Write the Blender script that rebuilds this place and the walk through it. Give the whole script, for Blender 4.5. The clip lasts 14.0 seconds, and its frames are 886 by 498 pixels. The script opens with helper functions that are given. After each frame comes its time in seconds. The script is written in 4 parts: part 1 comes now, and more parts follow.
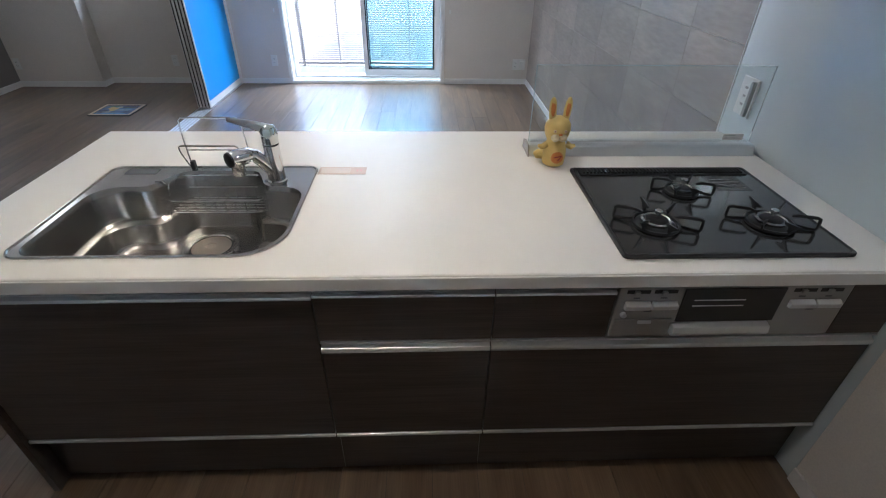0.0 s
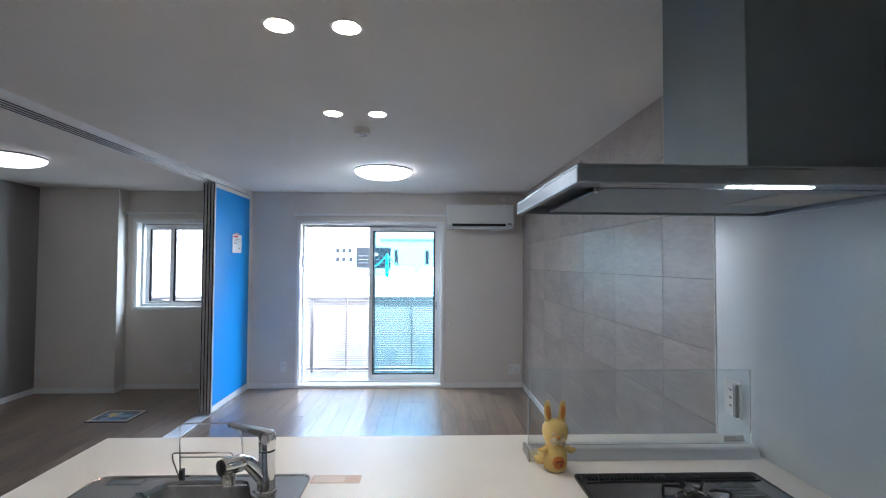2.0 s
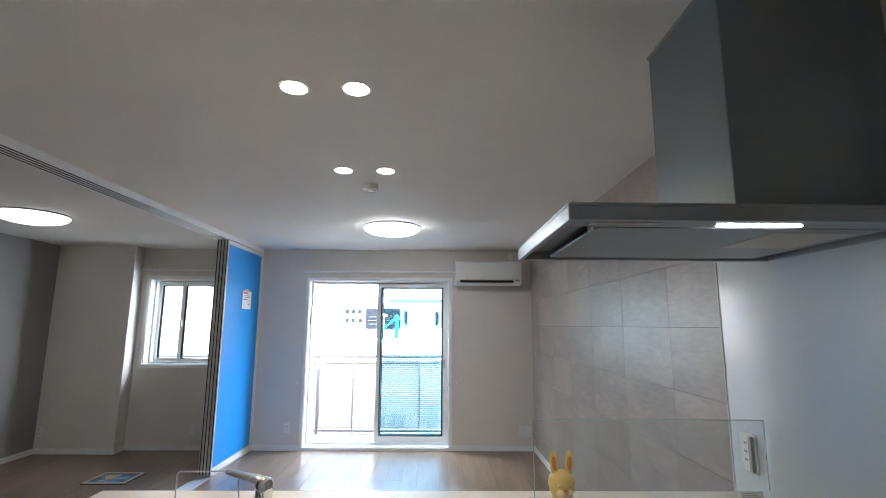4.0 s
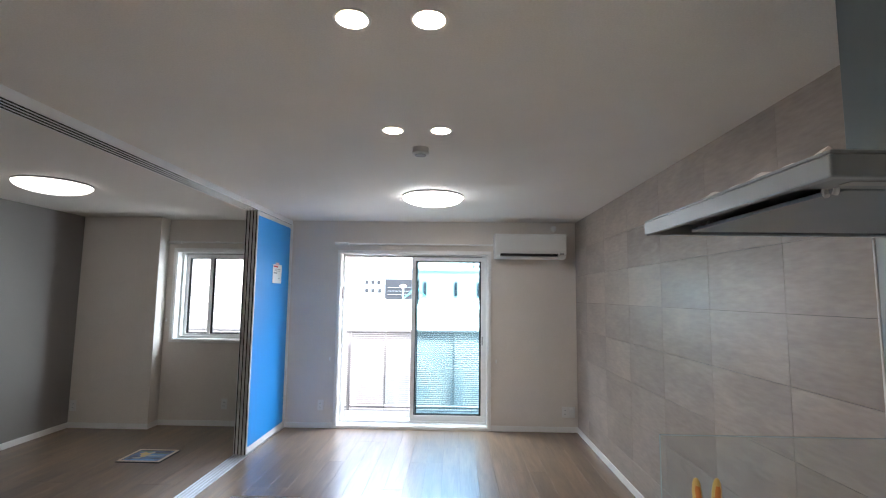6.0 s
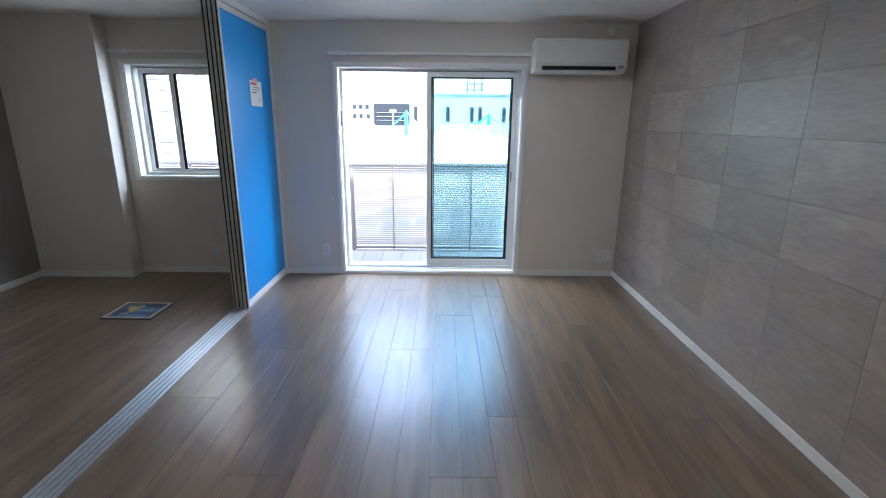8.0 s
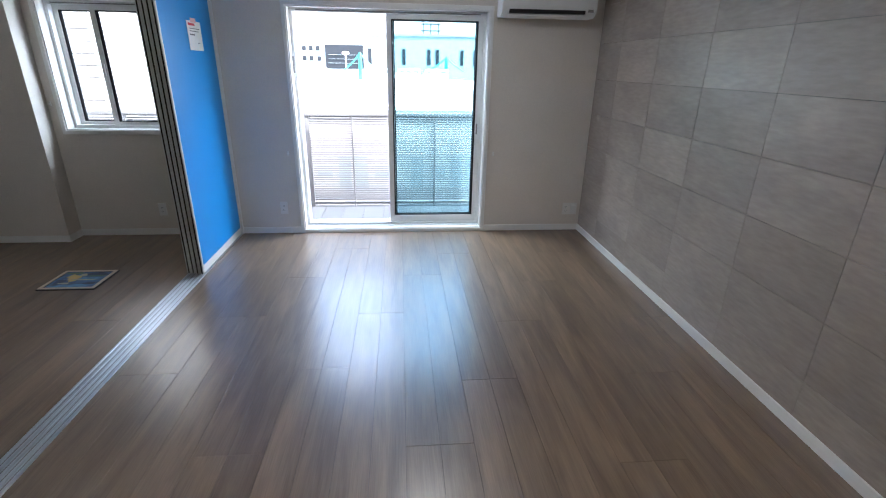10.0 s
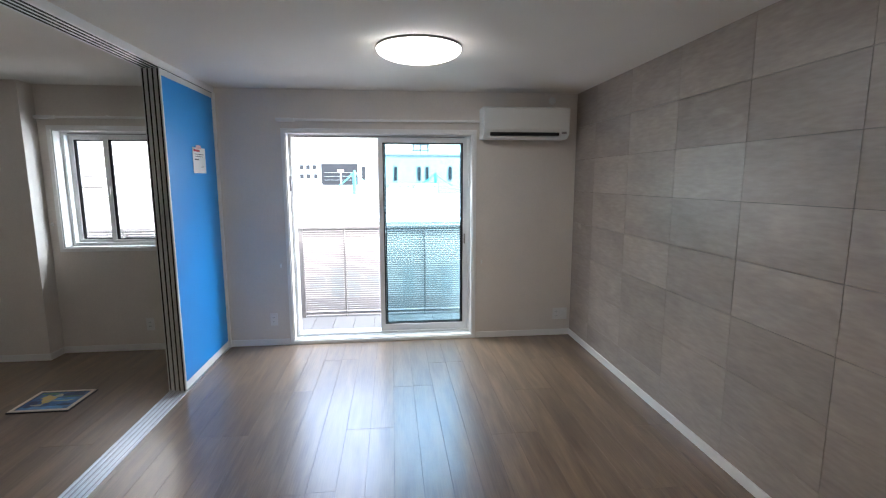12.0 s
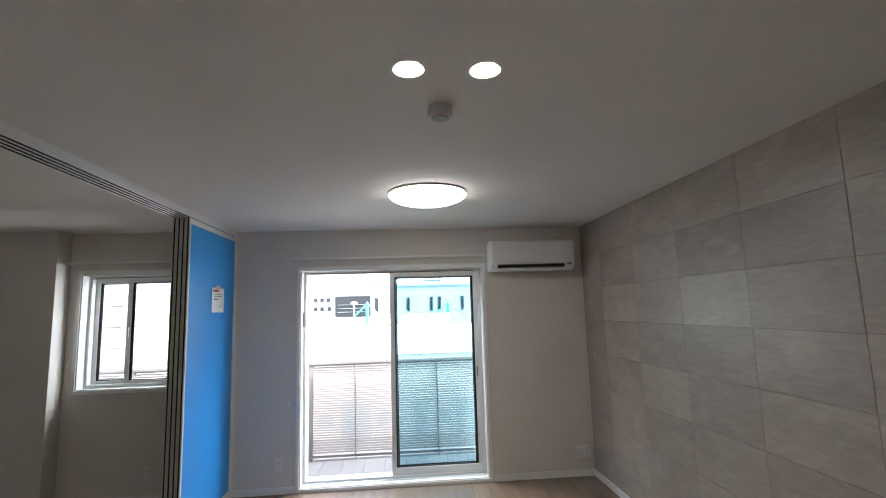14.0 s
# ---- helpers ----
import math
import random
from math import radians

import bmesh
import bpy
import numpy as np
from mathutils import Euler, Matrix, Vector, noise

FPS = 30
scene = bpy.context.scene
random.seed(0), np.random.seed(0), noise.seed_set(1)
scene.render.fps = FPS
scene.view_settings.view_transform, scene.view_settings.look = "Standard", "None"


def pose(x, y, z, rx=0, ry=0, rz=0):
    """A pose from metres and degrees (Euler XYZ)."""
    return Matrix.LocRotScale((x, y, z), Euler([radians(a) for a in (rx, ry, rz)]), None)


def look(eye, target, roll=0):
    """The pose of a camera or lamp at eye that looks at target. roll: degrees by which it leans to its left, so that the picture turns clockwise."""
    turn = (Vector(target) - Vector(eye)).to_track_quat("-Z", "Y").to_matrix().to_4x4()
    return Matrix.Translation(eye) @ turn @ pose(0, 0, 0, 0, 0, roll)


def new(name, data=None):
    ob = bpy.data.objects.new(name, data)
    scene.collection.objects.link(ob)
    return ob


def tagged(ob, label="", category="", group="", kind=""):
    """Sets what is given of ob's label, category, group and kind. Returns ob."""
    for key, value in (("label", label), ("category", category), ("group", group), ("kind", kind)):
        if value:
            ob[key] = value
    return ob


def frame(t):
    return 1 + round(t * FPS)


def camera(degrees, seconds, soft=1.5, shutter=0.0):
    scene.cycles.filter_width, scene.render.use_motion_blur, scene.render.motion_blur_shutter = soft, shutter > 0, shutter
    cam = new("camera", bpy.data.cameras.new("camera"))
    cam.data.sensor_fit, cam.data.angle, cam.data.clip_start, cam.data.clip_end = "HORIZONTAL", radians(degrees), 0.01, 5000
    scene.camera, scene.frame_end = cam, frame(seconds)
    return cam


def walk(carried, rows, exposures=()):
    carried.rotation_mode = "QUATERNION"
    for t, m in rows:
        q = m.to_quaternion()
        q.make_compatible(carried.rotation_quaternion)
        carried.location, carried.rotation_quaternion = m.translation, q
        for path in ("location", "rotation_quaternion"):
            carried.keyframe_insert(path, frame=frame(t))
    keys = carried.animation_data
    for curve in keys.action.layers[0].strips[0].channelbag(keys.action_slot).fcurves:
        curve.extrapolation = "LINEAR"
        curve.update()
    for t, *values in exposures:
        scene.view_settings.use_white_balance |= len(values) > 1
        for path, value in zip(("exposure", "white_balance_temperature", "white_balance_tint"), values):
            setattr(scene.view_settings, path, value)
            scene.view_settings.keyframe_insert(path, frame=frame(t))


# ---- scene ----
cam = camera(86.4, 14.0, soft=1.1)
PATH = [
    (0, (0.163, 0.152, 1.504), (0.236, 1.812, 0.391), 0.9),
    (0.5, (0.155, 0.153, 1.507), (0.247, 1.903, 0.543), 1.3),
    (1, (0.16, 0.135, 1.552), (0.262, 2.049, 0.979), 1.8),
    (1.5, (0.165, 0.106, 1.576), (0.26, 2.097, 1.412), 1.1),
    (2, (0.169, 0.082, 1.527), (0.241, 2.079, 1.59), 0.3),
    (2.5, (0.19, 0.055, 1.452), (0.245, 2.043, 1.661), -0.0),
    (3, (0.191, 0.045, 1.452), (0.242, 2.024, 1.738), -0.1),
    (3.2, (0.198, 0.046, 1.446), (0.241, 2.021, 1.757), 0.0),
    (5.3, (0.148, 0.095, 1.52), (0.149, 2.069, 1.842), 1.0),
    (5.5, (0.109, 0.158, 1.513), (0.081, 2.136, 1.809), 1.4),
    (6, (-0.045, 0.393, 1.527), (-0.091, 2.383, 1.724), 0.7),
    (6.5, (-0.198, 0.626, 1.517), (-0.22, 2.624, 1.605), -0.3),
    (7, (-0.28, 0.932, 1.483), (-0.308, 2.931, 1.443), -0.3),
    (7.5, (-0.31, 1.159, 1.516), (-0.344, 3.139, 1.237), 0.0),
    (8, (-0.377, 1.298, 1.531), (-0.375, 3.228, 1.009), 0.6),
    (8.5, (-0.431, 1.387, 1.566), (-0.36, 3.289, 0.952), 0.7),
    (11, (-0.431, 1.439, 1.567), (-0.241, 3.284, 0.819), 1.2),
    (11.5, (-0.419, 1.435, 1.572), (-0.217, 3.333, 0.975), 0.8),
    (12, (-0.417, 1.403, 1.581), (-0.205, 3.37, 1.292), -0.1),
    (12.5, (-0.421, 1.362, 1.604), (-0.211, 3.35, 1.648), -1.0),
    (13, (-0.405, 1.355, 1.597), (-0.217, 3.34, 1.758), -1.8),
    (13.5, (-0.419, 1.346, 1.603), (-0.239, 3.325, 1.826), -2.0),
    (14, (-0.405, 1.352, 1.609), (-0.236, 3.329, 1.863), -1.7),
]
EXPOSURES = [(0, 4.6, 5450, 8), (1, 4.45, 5350, 8), (2, 4.45, 5450, 8), (3, 4.62, 5700, 8), (5.5, 4.7, 6150, 9), (6.0, 4.6, 6200, 10), (7, 4.4, 6000, 9), (8, 4.2, 5650, 8), (8.7, 4.2, 5700, 8), (11, 4.25, 5950, 9), (12.5, 4.25, 6350, 10), (14, 4.05, 6450, 10)]
walk(cam, [(t, look(eye, target, roll)) for t, eye, target, roll in PATH], EXPOSURES)

# world, sun and exposure
world = bpy.data.worlds.new("sky")
scene.world = world
world.use_nodes = True
wn = world.node_tree
sky = wn.nodes.new("ShaderNodeTexSky")
sky.sky_type = "NISHITA"
sky.sun_disc = False
sky.sun_elevation = radians(52)
sky.sun_rotation = radians(127)
sky.air_density = 0.9
sky.dust_density = 3.5
sky.ozone_density = 1.0
haze = wn.nodes.new("ShaderNodeHueSaturation")
haze.inputs["Saturation"].default_value = 0.72
wn.links.new(sky.outputs[0], haze.inputs["Color"])
wn.links.new(haze.outputs[0], wn.nodes["Background"].inputs[0])
wn.nodes["Background"].inputs[1].default_value = 0.15
sun_data = bpy.data.lights.new("sun", "SUN")
sun_data.energy, sun_data.angle, sun_data.color = 2.0, radians(0.6), (1.0, 0.95, 0.88)
sun = new("sun", sun_data)
sun.matrix_world = look((20, -15, 28), (0, 0, 0))


def window_sky_fill(name, eye, target, width, depth, power):
    """An unseen area lamp outside a window, standing in for sky light through the opening."""
    d = bpy.data.lights.new(name, "AREA")
    d.shape, d.size, d.size_y, d.energy, d.color = "RECTANGLE", width, depth, power, (0.84, 0.93, 1.0)
    new(name, d).matrix_world = look(eye, target)


# Added lamp above the opening, to brighten the floor by the balcony window.
window_sky_fill("balcony_window_sky_fill", (-0.50, 6.60, 2.60), (-0.50, 5.00, 1.40), 1.7, 0.5, 9.0)
# Added lamp behind the wall between the windows, to brighten the column's side.
window_sky_fill("small_window_sky_fill", (-2.05, 6.60, 1.75), (-3.46, 5.85, 1.40), 0.6, 1.0, 3.2)


# ---- helpers for meshes ----
def where(ob):
    p = Vector((0, 0, 0))
    while ob:
        p = p + ob.location
        ob = ob.parent
    return p


def thing(name, at, label, category, group="", kind=""):
    ob = new(name)
    ob.empty_display_size = 0.1
    ob.location = at
    return tagged(ob, label, category, group, kind)


def part(name, bm, material, parent=None, label="", smooth=False, bevel=0.0):
    """One mesh object, drawn in world metres and hung under its parent."""
    me = bpy.data.meshes.new(name)
    if parent:
        bmesh.ops.translate(bm, verts=bm.verts, vec=-where(parent))
    bmesh.ops.recalc_face_normals(bm, faces=bm.faces)
    bm.to_mesh(me)
    bm.free()
    me.materials.append(material)
    ob = new(name, me)
    ob.parent = parent
    if smooth:
        me.shade_smooth()
        me.set_sharp_from_angle(angle=radians(35))
    if bevel:
        mod = ob.modifiers.new("bevel", "BEVEL")
        mod.width, mod.segments, mod.limit_method, mod.angle_limit = bevel, 2, "ANGLE", radians(40)
    if label:
        tagged(ob, label)
    return ob


def setting(name, bm, material, label, category, bevel=0.0):
    return tagged(part(name, bm, material, None, "", False, bevel), label, category, "", "structure")


def box(x0, x1, y0, y1, z0, z1, bm=None):
    bm = bm or bmesh.new()
    v = [bm.verts.new((x, y, z)) for x in (x0, x1) for y in (y0, y1) for z in (z0, z1)]
    for f in ((0, 1, 3, 2), (4, 6, 7, 5), (0, 4, 5, 1), (2, 3, 7, 6), (0, 2, 6, 4), (1, 5, 7, 3)):
        bm.faces.new([v[i] for i in f])
    return bm


def loft(rings, bm=None, caps=(True, True), closed=True):
    """A skin over rings of equally many points."""
    bm = bm or bmesh.new()
    rows = [[bm.verts.new(p) for p in r] for r in rings]
    n = len(rows[0])
    for a, b in zip(rows, rows[1:]):
        for i in range(n if closed else n - 1):
            j = (i + 1) % n
            bm.faces.new((a[i], a[j], b[j], b[i]))
    if caps[0]:
        bm.faces.new(rows[0][::-1])
    if caps[1]:
        bm.faces.new(rows[-1])
    return bm


def circle(c, r, n=20, u=(1, 0, 0), v=(0, 1, 0)):
    c, u, v = Vector(c), Vector(u), Vector(v)
    return [c + r * (math.cos(2 * math.pi * i / n) * u + math.sin(2 * math.pi * i / n) * v) for i in range(n)]


def turned(c, profile, n=32, axis="z", bm=None, caps=(True, True)):
    """A turned body: profile of (radius, height) round a point."""
    c = Vector(c)
    u, v, w = {"z": ((1, 0, 0), (0, 1, 0), (0, 0, 1)), "y": ((0, 0, 1), (1, 0, 0), (0, 1, 0)), "x": ((0, 1, 0), (0, 0, 1), (1, 0, 0))}[axis]
    return loft([circle(c + Vector(w) * h, r, n, u, v) for r, h in profile], bm, caps)


def tube(points, r, n=8, bm=None, closed=False):
    """A round wire or pipe along points; r may be a list."""
    pts = [Vector(p) for p in points]
    m = len(pts)
    rr = r if isinstance(r, (list, tuple)) else [r] * m
    rings, ref = [], None
    for i, p in enumerate(pts):
        if closed:
            d = pts[(i + 1) % m] - pts[i - 1]
        else:
            d = pts[min(i + 1, m - 1)] - pts[max(i - 1, 0)]
        d.normalize()
        if ref is None:
            ref = Vector((0, 0, 1)) if abs(d.z) < 0.9 else Vector((0, 1, 0))
        u = d.cross(ref).normalized()
        v = u.cross(d).normalized()
        ref = v
        rings.append(circle(p, rr[i], n, u, v))
    if closed:
        rings.append([Vector(q) for q in rings[0]])
    return loft(rings, bm, (not closed, not closed))


def rounded(x0, x1, y0, y1, r, n=6):
    """A rectangle with rounded corners, as points (x, y)."""
    out = []
    for cx, cy, a in ((x1 - r, y1 - r, 0), (x0 + r, y1 - r, 90), (x0 + r, y0 + r, 180), (x1 - r, y0 + r, 270)):
        for i in range(n + 1):
            t = radians(a + 90 * i / n)
            out.append((cx + r * math.cos(t), cy + r * math.sin(t)))
    return out


def plate(outer, holes, z0, z1, lift=None):
    """A slab with the given outline and holes; lift turns (x, y, z) into place."""
    bm = bmesh.new()
    edges = []
    for loop in (outer, *holes):
        vs = [bm.verts.new((x, y, z1)) for x, y in loop]
        edges += [bm.edges.new((a, b)) for a, b in zip(vs, vs[1:] + vs[:1])]
    bmesh.ops.triangle_fill(bm, edges=edges, use_beauty=True, use_dissolve=False)
    made = bmesh.ops.extrude_face_region(bm, geom=list(bm.faces))
    low = [g for g in made["geom"] if isinstance(g, bmesh.types.BMVert)]
    bmesh.ops.translate(bm, verts=low, vec=(0, 0, z0 - z1))
    if lift:
        for v in bm.verts:
            v.co = lift(*v.co)
    return bm


def rect(x0, x1, y0, y1):
    return [(x0, y0), (x1, y0), (x1, y1), (x0, y1)]


# ---- materials ----
def surface(name, colour, rough=0.5, metal=0.0, vary=0.06, scale=6.0, grain=0.0, bump=0.0, bump_scale=200.0, stretch=(1, 1, 1), each=0.0, coat=0.0, specular=0.5):
    """A plain surface with tone at two scales, uneven gloss and fine relief. each: tone that differs from piece to piece."""
    m = bpy.data.materials.new(name)
    m.use_nodes = True
    t = m.node_tree
    N, L = t.nodes, t.links
    b = N["Principled BSDF"]
    co = N.new("ShaderNodeTexCoord")
    mp = N.new("ShaderNodeMapping")
    mp.inputs["Scale"].default_value = stretch
    L.new(co.outputs["Object"], mp.inputs["Vector"])
    big = N.new("ShaderNodeTexNoise")
    big.inputs["Scale"].default_value, big.inputs["Detail"].default_value = scale, 5
    fine = N.new("ShaderNodeTexNoise")
    fine.inputs["Scale"].default_value, fine.inputs["Detail"].default_value = bump_scale, 3
    L.new(mp.outputs[0], big.inputs["Vector"])
    L.new(mp.outputs[0], fine.inputs["Vector"])
    tone = N.new("ShaderNodeMapRange")
    tone.inputs["From Min"].default_value, tone.inputs["From Max"].default_value = 0.3, 0.7
    tone.inputs["To Min"].default_value, tone.inputs["To Max"].default_value = 1 - vary, 1 + vary
    L.new(big.outputs[0], tone.inputs["Value"])
    val = tone.outputs[0]
    if grain:
        g = N.new("ShaderNodeMapRange")
        g.inputs["From Min"].default_value, g.inputs["From Max"].default_value = 0.3, 0.7
        g.inputs["To Min"].default_value, g.inputs["To Max"].default_value = 1 - grain, 1 + grain
        L.new(fine.outputs[0], g.inputs["Value"])
        k = N.new("ShaderNodeMath")
        k.operation = "MULTIPLY"
        L.new(val, k.inputs[0])
        L.new(g.outputs[0], k.inputs[1])
        val = k.outputs[0]
    if each:
        info = N.new("ShaderNodeObjectInfo")
        g = N.new("ShaderNodeMapRange")
        g.inputs["To Min"].default_value, g.inputs["To Max"].default_value = 1 - each, 1 + each
        L.new(info.outputs["Random"], g.inputs["Value"])
        k = N.new("ShaderNodeMath")
        k.operation = "MULTIPLY"
        L.new(val, k.inputs[0])
        L.new(g.outputs[0], k.inputs[1])
        val = k.outputs[0]
    mul = N.new("ShaderNodeVectorMath")
    mul.operation = "SCALE"
    mul.inputs[0].default_value = colour
    L.new(val, mul.inputs["Scale"])
    L.new(mul.outputs[0], b.inputs["Base Color"])
    rr = N.new("ShaderNodeMapRange")
    rr.inputs["To Min"].default_value, rr.inputs["To Max"].default_value = max(0.02, rough * 0.8), min(1.0, rough * 1.2)
    L.new(big.outputs[0], rr.inputs["Value"])
    L.new(rr.outputs[0], b.inputs["Roughness"])
    b.inputs["Metallic"].default_value = metal
    b.inputs["Specular IOR Level"].default_value = specular
    if coat:
        b.inputs["Coat Weight"].default_value, b.inputs["Coat Roughness"].default_value = coat, 0.08
    if bump:
        bn = N.new("ShaderNodeBump")
        bn.inputs["Strength"].default_value, bn.inputs["Distance"].default_value = bump, 0.002
        L.new(fine.outputs[0], bn.inputs["Height"])
        L.new(bn.outputs[0], b.inputs["Normal"])
    return m


def glowing(name, colour, strength):
    m = bpy.data.materials.new(name)
    m.use_nodes = True
    b = m.node_tree.nodes["Principled BSDF"]
    b.inputs["Base Color"].default_value = (0.85, 0.85, 0.85, 1)
    b.inputs["Roughness"].default_value = 0.4
    b.inputs["Emission Color"].default_value = (*colour, 1)
    b.inputs["Emission Strength"].default_value = strength
    return m


def clear(name, tint):
    """A thin sheet of glass: mostly clear, with a mirror film."""
    m = bpy.data.materials.new(name)
    m.use_nodes = True
    t = m.node_tree
    t.nodes.remove(t.nodes["Principled BSDF"])
    a = t.nodes.new("ShaderNodeBsdfTransparent")
    a.inputs[0].default_value = (*tint, 1)
    g = t.nodes.new("ShaderNodeBsdfGlossy")
    g.inputs["Roughness"].default_value = 0.02
    f = t.nodes.new("ShaderNodeFresnel")
    f.inputs["IOR"].default_value = 1.25
    mix = t.nodes.new("ShaderNodeMixShader")
    t.links.new(f.outputs[0], mix.inputs[0])
    t.links.new(a.outputs[0], mix.inputs[1])
    t.links.new(g.outputs[0], mix.inputs[2])
    t.links.new(mix.outputs[0], t.nodes["Material Output"].inputs[0])
    return m


def wood(name, dark, light, rough, along, each=0.0, coat=0.0, rings=9.0, bump=0.12, fibre=0.48):
    """Wood with long grain along x (0) or y (1), each piece with a grain of its own."""
    m = bpy.data.materials.new(name)
    m.use_nodes = True
    t = m.node_tree
    N, L = t.nodes, t.links
    b = N["Principled BSDF"]
    co = N.new("ShaderNodeTexCoord")
    info = N.new("ShaderNodeObjectInfo")
    far = N.new("ShaderNodeMath")
    far.operation = "MULTIPLY"
    far.inputs[1].default_value = 37.0
    L.new(info.outputs["Random"], far.inputs[0])
    add = N.new("ShaderNodeVectorMath")
    add.operation = "ADD"
    L.new(co.outputs["Object"], add.inputs[0])
    L.new(far.outputs[0], add.inputs[1])

    def grain(s, stretch, detail, distortion=0.0):
        mp = N.new("ShaderNodeMapping")
        sc = [stretch, stretch, stretch]
        sc[along] = 1.0
        mp.inputs["Scale"].default_value = sc
        n = N.new("ShaderNodeTexNoise")
        n.inputs["Scale"].default_value, n.inputs["Detail"].default_value, n.inputs["Distortion"].default_value = s, detail, distortion
        L.new(add.outputs[0], mp.inputs["Vector"])
        L.new(mp.outputs[0], n.inputs["Vector"])
        return n.outputs[0]

    wide, fine = grain(1.6, rings, 6, 0.6), grain(6.0, 40.0, 4)
    mixv = N.new("ShaderNodeMix")
    mixv.inputs[0].default_value = fibre
    L.new(wide, mixv.inputs[2])
    L.new(fine, mixv.inputs[3])
    ramp = N.new("ShaderNodeValToRGB")
    ramp.color_ramp.elements[0].position, ramp.color_ramp.elements[0].color = 0.33, (*dark, 1)
    ramp.color_ramp.elements[1].position, ramp.color_ramp.elements[1].color = 0.68, (*light, 1)
    L.new(mixv.outputs[0], ramp.inputs[0])
    g = N.new("ShaderNodeMapRange")
    g.inputs["To Min"].default_value, g.inputs["To Max"].default_value = 1 - each, 1 + each
    L.new(info.outputs["Random"], g.inputs["Value"])
    mul = N.new("ShaderNodeVectorMath")
    mul.operation = "SCALE"
    L.new(ramp.outputs[0], mul.inputs[0])
    L.new(g.outputs[0], mul.inputs["Scale"])
    L.new(mul.outputs[0], b.inputs["Base Color"])
    rr = N.new("ShaderNodeMapRange")
    rr.inputs["To Min"].default_value, rr.inputs["To Max"].default_value = rough * 0.8, rough * 1.25
    L.new(wide, rr.inputs["Value"])
    L.new(rr.outputs[0], b.inputs["Roughness"])
    bn = N.new("ShaderNodeBump")
    bn.inputs["Strength"].default_value, bn.inputs["Distance"].default_value = bump, 0.001
    L.new(fine, bn.inputs["Height"])
    L.new(bn.outputs[0], b.inputs["Normal"])
    b.inputs["Coat Weight"].default_value = coat
    b.inputs["Coat Roughness"].default_value = 0.26
    b.inputs["Specular IOR Level"].default_value = 0.5
    b.inputs["Coat IOR"].default_value = 1.65
    return m


def veined(name, base, vein, rough):
    """Printed stone: soft cloudy bands with pale veins, and its own cut on each tile."""
    m = bpy.data.materials.new(name)
    m.use_nodes = True
    t = m.node_tree
    N, L = t.nodes, t.links
    b = N["Principled BSDF"]
    co = N.new("ShaderNodeTexCoord")
    info = N.new("ShaderNodeObjectInfo")
    far = N.new("ShaderNodeMath")
    far.operation = "MULTIPLY"
    far.inputs[1].default_value = 53.0
    L.new(info.outputs["Random"], far.inputs[0])
    add = N.new("ShaderNodeVectorMath")
    add.operation = "ADD"
    L.new(co.outputs["Object"], add.inputs[0])
    L.new(far.outputs[0], add.inputs[1])
    mp = N.new("ShaderNodeMapping")
    mp.inputs["Scale"].default_value = (1, 1.0, 2.6)
    mp.inputs["Rotation"].default_value = (0.3, 0, 0)
    L.new(add.outputs[0], mp.inputs["Vector"])
    a = N.new("ShaderNodeTexNoise")
    a.inputs["Scale"].default_value, a.inputs["Detail"].default_value, a.inputs["Distortion"].default_value = 2.2, 7, 0.5
    L.new(mp.outputs[0], a.inputs["Vector"])
    ridge = N.new("ShaderNodeTexNoise")
    ridge.noise_type = "RIDGED_MULTIFRACTAL"
    ridge.inputs["Scale"].default_value, ridge.inputs["Detail"].default_value, ridge.inputs["Distortion"].default_value = 1.7, 3, 1.2
    L.new(mp.outputs[0], ridge.inputs["Vector"])
    rv = N.new("ShaderNodeMapRange")
    rv.inputs["From Min"].default_value, rv.inputs["From Max"].default_value = 0.66, 1.05
    rv.inputs["To Min"].default_value, rv.inputs["To Max"].default_value = 0.0, 0.55
    L.new(ridge.outputs[0], rv.inputs["Value"])
    ramp = N.new("ShaderNodeValToRGB")
    ramp.color_ramp.elements[0].position, ramp.color_ramp.elements[0].color = 0.3, (*[c * 0.87 for c in base], 1)
    ramp.color_ramp.elements[1].position, ramp.color_ramp.elements[1].color = 0.7, (*[c * 1.12 for c in base], 1)
    L.new(a.outputs[0], ramp.inputs[0])
    mix = N.new("ShaderNodeMix")
    mix.data_type = "RGBA"
    mix.inputs[7].default_value = (*vein, 1)
    L.new(rv.outputs[0], mix.inputs[0])
    L.new(ramp.outputs[0], mix.inputs[6])
    mp2 = N.new("ShaderNodeMapping")
    mp2.inputs["Scale"].default_value = (1, 1.0, 5.0)
    mp2.inputs["Rotation"].default_value = (0.12, 0, 0)
    L.new(add.outputs[0], mp2.inputs["Vector"])
    fine = N.new("ShaderNodeTexNoise")
    fine.inputs["Scale"].default_value, fine.inputs["Detail"].default_value = 11.0, 6
    L.new(mp2.outputs[0], fine.inputs["Vector"])
    fr = N.new("ShaderNodeMapRange")
    fr.inputs["From Min"].default_value, fr.inputs["From Max"].default_value = 0.3, 0.7
    fr.inputs["To Min"].default_value, fr.inputs["To Max"].default_value = 0.89, 1.10
    L.new(fine.outputs[0], fr.inputs["Value"])
    g0 = N.new("ShaderNodeMapRange")
    g0.inputs["To Min"].default_value, g0.inputs["To Max"].default_value = 0.89, 1.11
    L.new(info.outputs["Random"], g0.inputs["Value"])
    g = N.new("ShaderNodeMath")
    g.operation = "MULTIPLY"
    L.new(g0.outputs[0], g.inputs[0])
    L.new(fr.outputs[0], g.inputs[1])
    mul = N.new("ShaderNodeVectorMath")
